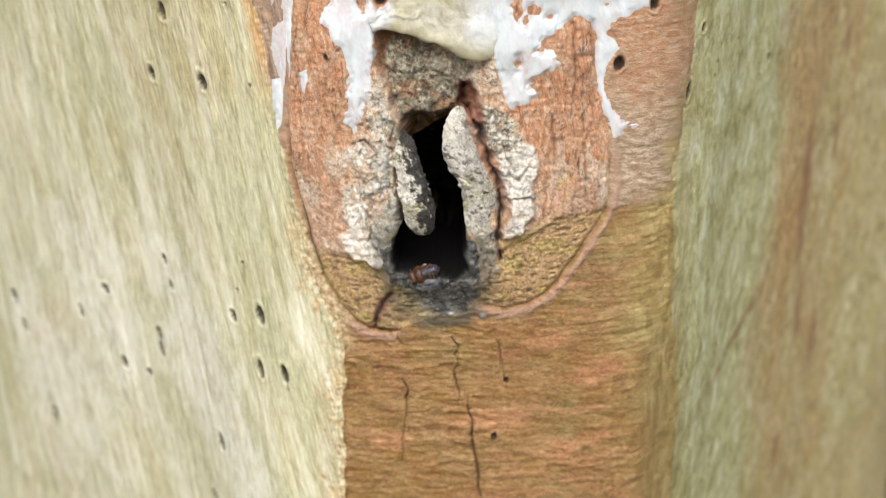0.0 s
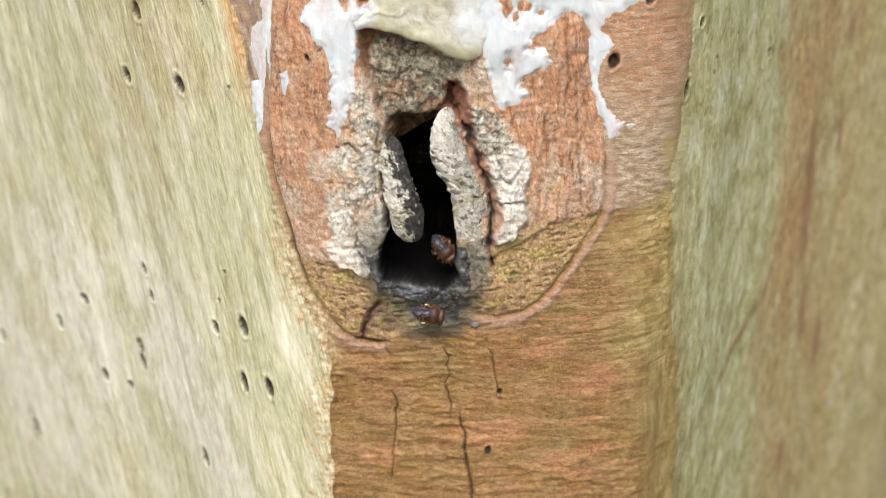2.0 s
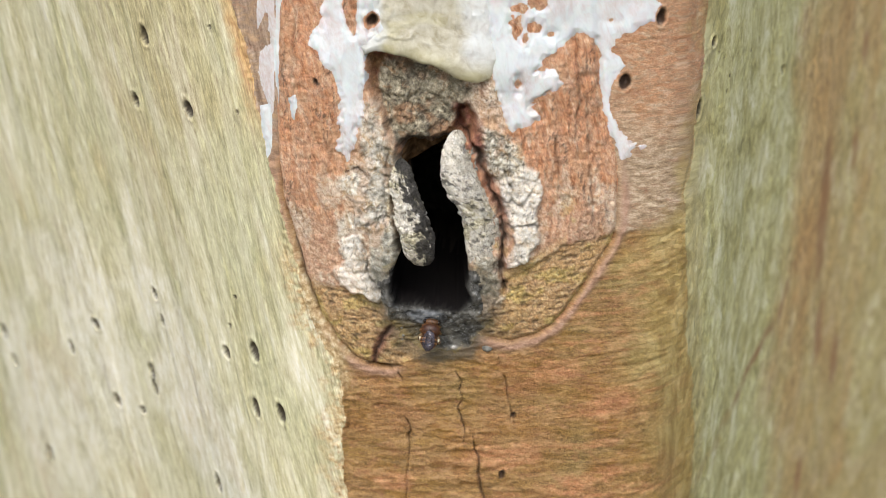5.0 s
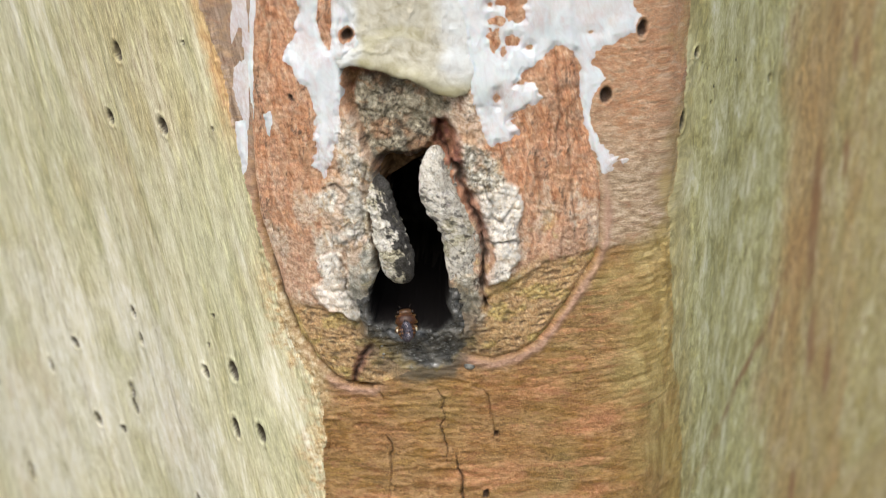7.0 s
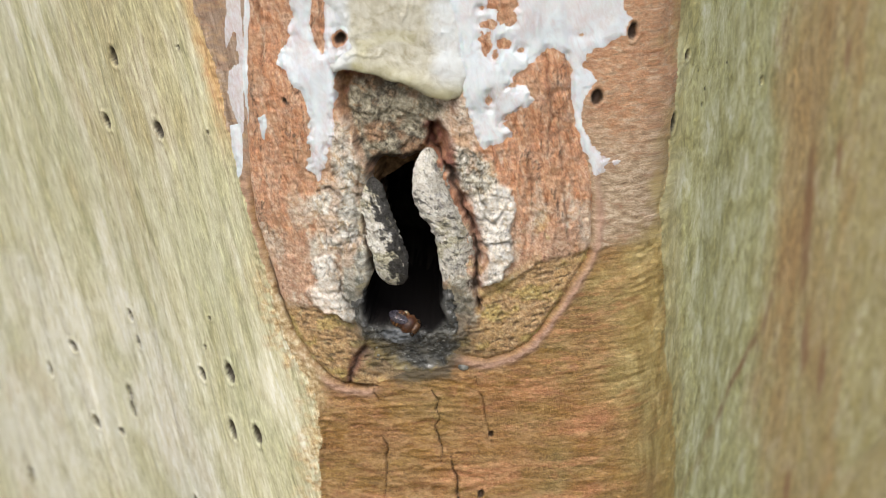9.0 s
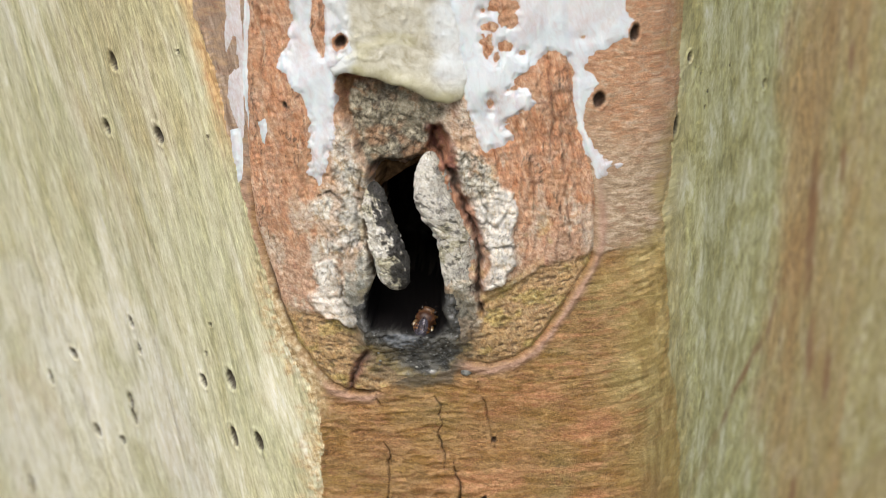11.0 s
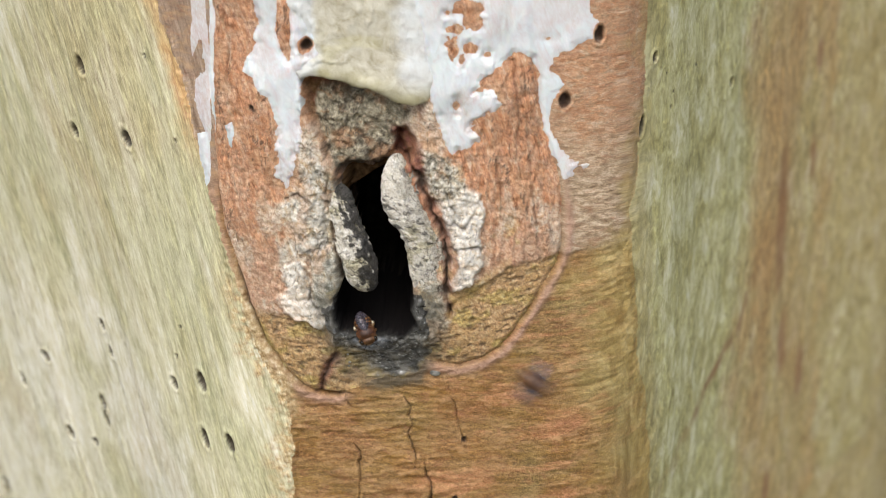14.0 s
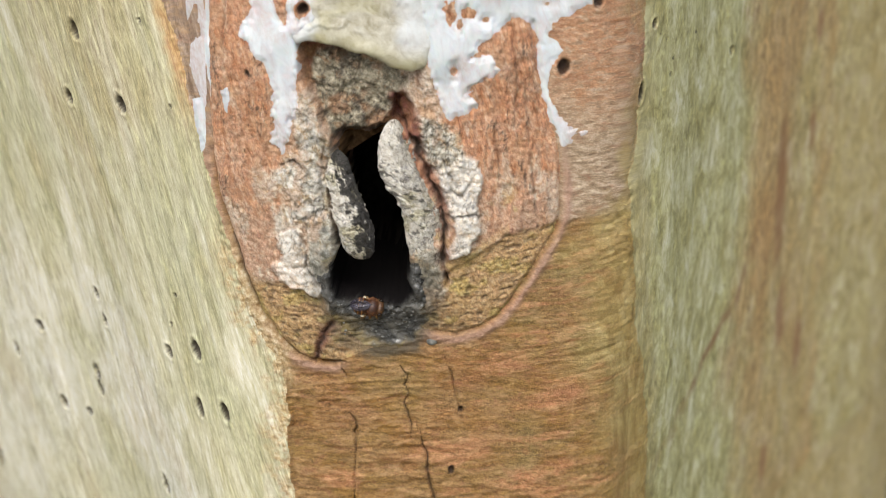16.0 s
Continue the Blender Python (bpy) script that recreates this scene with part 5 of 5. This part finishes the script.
# ---- bees ----
def tube(bm, pts, radii, segs=7):
    """A thin limb through the points, thickness by point."""
    rings = []
    for k, (p, r) in enumerate(zip(pts, radii)):
        p = Vector(p)
        way = Vector(pts[min(k + 1, len(pts) - 1)]) - Vector(pts[max(k - 1, 0)])
        turn = way.to_track_quat("Z", "Y").to_matrix()
        rings.append([bm.verts.new(p + turn @ Vector((r * math.cos(a), r * math.sin(a), 0))) for a in (2 * math.pi * i / segs for i in range(segs))])
    for a, b in zip(rings[:-1], rings[1:]):
        for i in range(segs):
            bm.faces.new((a[i], a[(i + 1) % segs], b[(i + 1) % segs], b[i]))
    bm.faces.new(rings[0][::-1])
    bm.faces.new(rings[-1])


def abdomen_material():
    m = Nodes("banded_brown_chitin")
    axis = m.nt.nodes.new("ShaderNodeSeparateXYZ")
    m.nt.links.new(m.local, axis.inputs[0])
    wave = m.nt.nodes.new("ShaderNodeMath")
    wave.operation = "SINE"
    scale = m.nt.nodes.new("ShaderNodeMath")
    scale.operation = "MULTIPLY"
    m.nt.links.new(axis.outputs[0], scale.inputs[0])
    scale.inputs[1].default_value = 7500.0
    m.nt.links.new(scale.outputs[0], wave.inputs[0])
    color = m.ramp(wave.outputs[0], [(0.0, (0.045, 0.018, 0.008)), (0.6, (0.11, 0.045, 0.014)), (0.92, (0.30, 0.15, 0.045))])
    return m.done(color, 0.32)


def wing_material():
    m = Nodes("smoky_wing_membrane")
    n = m.noise(m.vec(2500, 900, 900, m.local), 3, 0.5)
    m.bump(n, 0.3, 0.0001)
    return m.done(m.ramp(n, [(0.35, (0.05, 0.044, 0.055)), (0.65, (0.115, 0.10, 0.125))]), 0.28, Alpha=0.62, Specular_IOR_Level=0.8)


THORAX = plain("russet_thorax", (0.02, 0.009, 0.006), (0.075, 0.027, 0.010), 2600, 0.45, 0.8)
FUR = plain("orange_fur", (0.075, 0.026, 0.008), (0.22, 0.085, 0.022), 2600, 0.7, 0.2)
HEAD = plain("brown_head", (0.035, 0.016, 0.007), (0.13, 0.06, 0.02), 2200, 0.45, 0.5)
FACE = plain("amber_face", (0.25, 0.13, 0.03), (0.46, 0.28, 0.08), 1800, 0.4, 0.3)
EYE = plain("dark_eye", (0.012, 0.008, 0.006), (0.022, 0.014, 0.010), 3000, 0.15, 0.2)
LEG = plain("amber_leg", (0.03, 0.015, 0.007), (0.24, 0.135, 0.035), 1300, 0.38, 0.4)
PELLET = plain("pale_pollen", (0.58, 0.52, 0.36), (0.78, 0.74, 0.60), 3000, 0.7, 0.6)
ABDOMEN, WING = abdomen_material(), wing_material()
WING_AT = (0.0009, 0.0002, 0.0016)


def build_bee(label, pollen):
    """A bee 9 mm long that faces +x with its feet at z = 0."""
    bee = tagged(new("bee"), label, "bee", "bees at the nest hole")
    bm = bmesh.new()
    ball(bm, (0.0008, 0, 0.0021), (0.0018, 0.00180, 0.0016), 12, 18)
    ball(bm, (-0.0006, 0, 0.0023), (0.0010, 0.0014, 0.0010))
    thorax = part("thorax", bm, THORAX, bee, "furry russet thorax")
    rng, bm = np.random.default_rng(11), bmesh.new()
    for _ in range(420):
        a, up = rng.uniform(0, 2 * math.pi), rng.uniform(-0.15, 0.72)
        n = Vector((math.cos(a) * math.sqrt(1 - up * up), math.sin(a) * math.sqrt(1 - up * up), up))
        foot = Vector((0.0008, 0, 0.0021)) + Vector((n.x * 0.00176, n.y * 0.00176, n.z * 0.00156))
        tip = foot + (n + Vector((-0.4, 0, 0.1))) * rng.uniform(0.00012, 0.0003) * (1.25 - 0.7 * max(up, 0))
        w = n.orthogonal().normalized() * 0.00006
        x = n.cross(w)
        ends = [bm.verts.new(foot + w), bm.verts.new(foot - 0.5 * w + x), bm.verts.new(foot - 0.5 * w - x), bm.verts.new(tip)]
        for i in range(3):
            bm.faces.new((ends[i], ends[(i + 1) % 3], ends[3]))
    part("fur", bm, FUR, thorax, "short orange fur")
    bm = bmesh.new()
    ball(bm, (-0.0021, 0, 0.0019), (0.0024, 0.00175, 0.0015), 14, 18, Matrix.Rotation(radians(-6), 4, "Y"))
    for v in bm.verts:
        v.co.yz = Vector((v.co.y, v.co.z - 0.0016)) * (1 - 0.25 * max(0.0, -v.co.x - 0.0024) / 0.002) + Vector((0, 0.0016))
    part("abdomen", bm, ABDOMEN, bee, "glossy dark brown banded abdomen")
    bm = bmesh.new()
    ball(bm, (0.0026, 0, 0.0018), (0.00110, 0.00165, 0.00145), 12, 16, Matrix.Rotation(radians(14), 4, "Y"))
    head = part("head", bm, HEAD, bee, "brown head")
    bm = bmesh.new()
    ball(bm, (0.00325, 0, 0.00140), (0.0005, 0.00085, 0.0009), 8, 12)
    part("face", bm, FACE, head, "amber face plate")
    for side in (-1, 1):
        bm = bmesh.new()
        ball(bm, (0.00280, side * 0.00132, 0.0020), (0.00065, 0.00045, 0.00102), 8, 12)
        part("eye", bm, EYE, head, "shiny black compound eye")
        bm = bmesh.new()
        tube(bm, [(0.0034, side * 0.00042, 0.0022), (0.0041, side * 0.0009, 0.0027), (0.0045, side * 0.0012, 0.0024), (0.0048, side * 0.0013, 0.0019)], [0.00006, 0.00006, 0.00007, 0.00005])
        part("antenna", bm, EYE, head)
        for k, (x, reach, back) in enumerate(((0.0016, 0.0006, 0.0008), (0.0007, 0.0008, -0.0003), (-0.0001, 0.0008, -0.0018))):
            bm = bmesh.new()
            y = side * 0.0012
            fat = 0.00026 + 0.00006 * k
            tube(bm, [(x, y, 0.0012), (x + back * 0.35, y + side * reach * 0.55, 0.0016), (x + back * 0.8, y + side * reach * 0.85, 0.0007), (x + back * 1.1, y + side * reach, 0.0001)],
                 [0.00019, fat, fat * 1.15, 0.00009])
            leg = part("leg", bm, LEG, bee)
            if pollen and k == 2:
                bm = bmesh.new()
                ball(bm, (x + back * 0.7, y + side * reach * 0.7, 0.0013), (0.00062, 0.00026, 0.0004), 8, 10)
                part("pollen_load", bm, PELLET, leg, "pale cream pollen load")
    wings = []
    for side in (-1, 1):
        bm = bmesh.new()
        rim = [(0, 0), (-0.0009, 0.0005), (-0.0025, 0.0008), (-0.0044, 0.0009), (-0.0056, 0.0006), (-0.0059, 0.0), (-0.0050, -0.0008), (-0.0033, -0.0011), (-0.0014, -0.0008)]
        tops = [bm.verts.new((x, side * y, 0.00035 * math.sin(-x * 550) + 0.00004)) for x, y in rim]
        lows = [bm.verts.new((v.co.x, v.co.y, v.co.z - 0.00005)) for v in tops]
        bm.faces.new(tops)
        bm.faces.new(lows[::-1])
        for i in range(len(rim)):
            k = (i + 1) % len(rim)
            bm.faces.new((tops[i], lows[i], lows[k], tops[k]))
        bmesh.ops.recalc_face_normals(bm, faces=bm.faces)
        wing = part("wing", bm, WING, bee, "smoky violet wing")
        wing.matrix_basis = folded(side)
        for a, b, c in (((-0.0001, 0.0001), (-0.0028, 0.0007), (-0.0050, 0.0005)), ((-0.0003, -0.0001), (-0.0024, -0.0003), (-0.0042, -0.0005))):
            bm = bmesh.new()
            tube(bm, [(x, side * y, 0.00035 * math.sin(-x * 550) + 0.00007) for x, y in (a, b, c)], [0.00005, 0.00004, 0.00002], 5)
            part("vein", bm, EYE, wing)
        wings.append(wing)
    stout = Matrix.Diagonal((0.90, 1.18, 1.06, 1))
    for piece in bee.children_recursive:
        piece.data.transform(stout)
    return bee, wings


def folded(side):
    return pose(WING_AT[0], side * WING_AT[1], 0.0037 + 0.0001 * side, side * 7, -9, side * 6)


def spread(side, lift):
    return pose(WING_AT[0], side * WING_AT[1], 0.0034, side * lift, -12, -side * 72)


def raised(side, apart):
    return pose(WING_AT[0], side * WING_AT[1], 0.0034, 0, 48, -side * apart)


def sit(x, y, z, heading, out=50.0):
    """A bee's pose in millimetres from the sill: heading seen from the front (0: +x, 90: up) on a face that leans out degrees from level."""
    n = Vector((0, -math.sin(radians(out)), math.cos(radians(out))))
    up = Vector((0, math.cos(radians(out)), math.sin(radians(out))))
    ahead = math.cos(radians(heading)) * Vector((1, 0, 0)) + math.sin(radians(heading)) * up
    m = Matrix((ahead, n.cross(ahead), n)).transposed().to_4x4()
    return Matrix.Translation((x * MM, y * MM, HEIGHT + z * MM)) @ m @ Matrix.Translation((0, 0, -0.0012))


bees = [build_bee("russet guard bee with pale pollen loads on the resin sill", -1)]
for text in ("russet bee crawling out of the nest hole and flying off", "russet bee climbing down the hole's wall before flying off", "russet bee coming to the mouth of the nest hole",
             "russet bee in flight past the resin sill", "russet bee leaving the nest hole over the sill"):
    bees.append(build_bee(text, 0))

GUARD = [
    (0, -10.2, -38.0, -0.6, 200),
    (0.2, -8.9, -39.0, 0.1, 230),
    (0.3, -8.4, -39.5, 0.1, 255),
    (0.4, -7.8, -40.0, -0.2, 262),
    (0.5, -8.2, -40.0, -1.4, 285),
    (0.6, -8.4, -40.5, -1.9, 300),
    (0.7, -8.4, -40.5, -2.6, 345),
    (0.8, -8.3, -41.0, -3.7, 360),
    (0.9, -7.9, -41.5, -4.8, 375),
    (1, -7.6, -42.0, -6.1, 395),
    (1.1, -7.7, -42.0, -7.6, 400),
    (1.2, -6.7, -42.0, -8.4, 400),
    (1.3, -6.3, -42.0, -7.7, 395),
    (1.4, -5.1, -42.0, -6.8, 390),
    (1.5, -4.9, -42.0, -6.0, 380),
    (1.7, -5.0, -42.0, -5.8, 372),
    (2, -5.7, -42.0, -6.7, 352),
    (2.1, -6.6, -42.0, -7.6, 340),
    (2.2, -7.8, -42.0, -8.4, 318),
    (2.5, -7.6, -42.0, -7.7, 318),
    (3, -7.3, -42.0, -7.0, 315),
    (3.5, -7.3, -42.0, -6.4, 312),
    (4, -7.3, -42.0, -6.0, 315),
    (4.2, -6.9, -42.0, -7.4, 340),
    (4.8, -8.1, -41.0, -6.4, 430),
    (5.5, -9.1, -40.0, -5.0, 450),
    (6.3, -9.3, -39.5, -2.8, 440),
    (6.5, -9.4, -39.5, -2.1, 450),
    (7, -9.5, -39.5, 0.3, 455),
    (7.3, -9.8, -39.5, 1.6, 450),
    (7.5, -9.3, -39.5, 2.3, 420),
    (7.6, -8.9, -39.0, 1.4, 385),
    (7.7, -8.7, -38.5, 1.1, 368),
    (7.8, -8.4, -38.0, 1.1, 362),
    (8, -9.2, -37.5, 1.0, 352),
    (8.2, -9.2, -37.5, 0.8, 345),
    (8.5, -8.4, -38.0, 0.6, 330),
    (9, -8.3, -38.0, 0.2, 328),
    (9.2, -8.4, -38.0, -0.2, 330),
    (9.8, -7.1, -37.5, -1.2, 380),
    (10.6, -4.8, -36.5, -0.1, 430),
    (11.3, -4.5, -36.0, 1.5, 425),
    (11.5, -5.2, -36.0, 0.5, 420),
    (11.8, -4.6, -36.0, 0.3, 400),
    (12, -5.1, -36.5, 0.1, 375),
    (12.1, -5.3, -37.0, -0.1, 350),
    (12.3, -5.2, -37.0, -0.5, 330),
    (12.5, -5.1, -37.0, -0.4, 315),
    (12.7, -5.2, -38.5, -1.8, 275),
    (12.8, -5.0, -39.0, -1.2, 265),
    (13, -5.7, -38.5, 0.1, 320),
    (13.1, -6.7, -38.5, -0.9, 345),
    (13.3, -7.9, -38.5, -1.0, 325),
    (13.5, -8.4, -38.0, 1.2, 308),
    (13.7, -9.3, -38.0, 1.5, 295),
    (14, -10.9, -38.5, 0.2, 288),
    (14.5, -10.8, -39.0, -0.8, 292),
    (14.6, -10.3, -39.0, -1.6, 310),
    (14.7, -9.6, -39.0, -1.9, 330),
    (14.8, -9.1, -39.0, -2.7, 345),
    (15, -8.9, -39.0, -1.7, 350),
    (15.5, -9.5, -39.0, -1.7, 352),
    (16, -9.2, -39.0, -1.7, 352),
]
BEE_B = [
    (0, -9.0, 8.0, 3.0, 270),
    (0.4, -7.7, -12.0, -5.8, 270),
    (0.5, -7.2, -22.0, -1.9, 270),
    (0.6, -8.1, -28.0, -0.9, 270),
    (0.7, -8.1, -32.0, 0.3, 270),
    (0.9, -8.7, -33.0, 0.7, 268),
    (1, -8.9, -35.0, 0.2, 268),
    (1.1, -8.2, -75.0, 11.1, 265),
    (1.2, -40.0, -330.0, -60.0, 262),
    (1.4, -160.0, -900.0, 60.0, 262),
    (16, -400.0, -3000.0, 500.0, 262),
]
BEE_C = [
    (0, -5.0, 14.0, 24.0, 275),
    (1.3, -2.4, -5.0, 5.4, 280),
    (1.5, -2.1, -24.0, 11.5, 285),
    (1.6, -2.5, -29.0, 12.4, 285),
    (1.7, -2.8, -32.0, 11.0, 285),
    (1.8, -3.2, -34.0, 9.7, 290),
    (1.9, -3.3, -35.0, 8.7, 300),
    (2, -2.7, -36.0, 6.9, 310),
    (2.1, -2.6, -38.0, 5.6, 318),
    (2.2, 8.3, -62.0, 3.7, 318),
    (2.3, 130.0, -220.0, -70.0, 318),
    (2.5, 500.0, -600.0, 60.0, 318),
    (16, 900.0, -3000.0, 400.0, 318),
]
BEE_D = [
    (0, -9.0, 14.0, 24.0, 270),
    (3.3, -9.0, 8.0, 3.0, 270),
    (3.7, -10.1, -22.0, -0.8, 270),
    (3.9, -8.8, -30.0, 0.7, 270),
    (4, -8.3, -33.0, 1.3, 268),
    (4.1, -8.0, -34.0, -0.2, 268),
    (4.2, -8.3, -37.0, -0.9, 265),
    (4.3, -10.0, -110.0, 20.0, 262),
    (4.45, -60.0, -420.0, -80.0, 262),
    (4.7, -200.0, -1000.0, 60.0, 262),
    (16, -500.0, -3000.0, 500.0, 262),
]
BEE_E = [
    (0, 900.0, -3000.0, 300.0, 240),
    (12.9, 420.0, -700.0, 60.0, 250),
    (13.1, 120.0, -200.0, -70.0, 280),
    (13.2, -0.5, -44.0, -3.5, 300),
    (13.3, -0.6, -46.0, -3.9, 295),
    (13.4, 2.6, -60.0, -1.2, 290),
    (13.5, 20.0, -160.0, -70.0, 290),
    (13.7, 100.0, -500.0, -150.0, 300),
    (16, 900.0, -3000.0, 300.0, 310),
]
BEE_F = [
    (0, -5.0, 14.0, 24.0, 285),
    (12.9, -5.0, 12.0, 22.0, 290),
    (13.4, -2.9, -10.0, 1.0, 290),
    (13.5, -2.8, -20.0, 6.0, 290),
    (13.6, -3.1, -28.0, 9.6, 285),
    (13.7, -3.7, -33.0, 11.7, 285),
    (13.8, -2.8, -35.0, 11.4, 290),
    (13.9, -2.4, -37.0, 11.6, 320),
    (13.967, 14.3, -66.0, 8.7, 325),
    (14, 24.9, -75.0, 3.0, 325),
    (14.033, 35.6, -84.0, -2.1, 325),
    (14.1, 130.0, -220.0, -90.0, 325),
    (14.3, 500.0, -600.0, 60.0, 325),
    (16, 900.0, -3000.0, 400.0, 325),
]



def motions():
    for (bee, wings), rows, out in zip(bees, (GUARD, BEE_B, BEE_C, BEE_D, BEE_E, BEE_F), (58, 45, 65, 45, 60, 65)):
        walk(bee, [(t, sit(x, y, z, a, out)) for t, x, y, z, a in rows])
    for side, wing in zip((-1, 1), bees[1][1]):
        walk(wing, [(0, folded(side)), (0.88, folded(side)), (0.95, raised(side, 30)), (1.0, raised(side, 42)), (1.05, raised(side, 25)), (1.12, spread(side, 20)), (16, spread(side, 20))])
    for k, t in ((2, 2.05), (3, 4.12), (5, 13.85)):
        for side, wing in zip((-1, 1), bees[k][1]):
            walk(wing, [(0, folded(side)), (t - 0.05, folded(side)), (t + 0.05, spread(side, 25)), (t + 0.12, spread(side, -20)), (t + 0.2, spread(side, 25)), (16, spread(side, 25))])
    for side, wing in zip((-1, 1), bees[4][1]):
        walk(wing, [(0, spread(side, 20)), (13.1, spread(side, 20)), (13.22, folded(side)), (13.3, folded(side)), (13.36, spread(side, 20)), (16, spread(side, 20))])


motions()
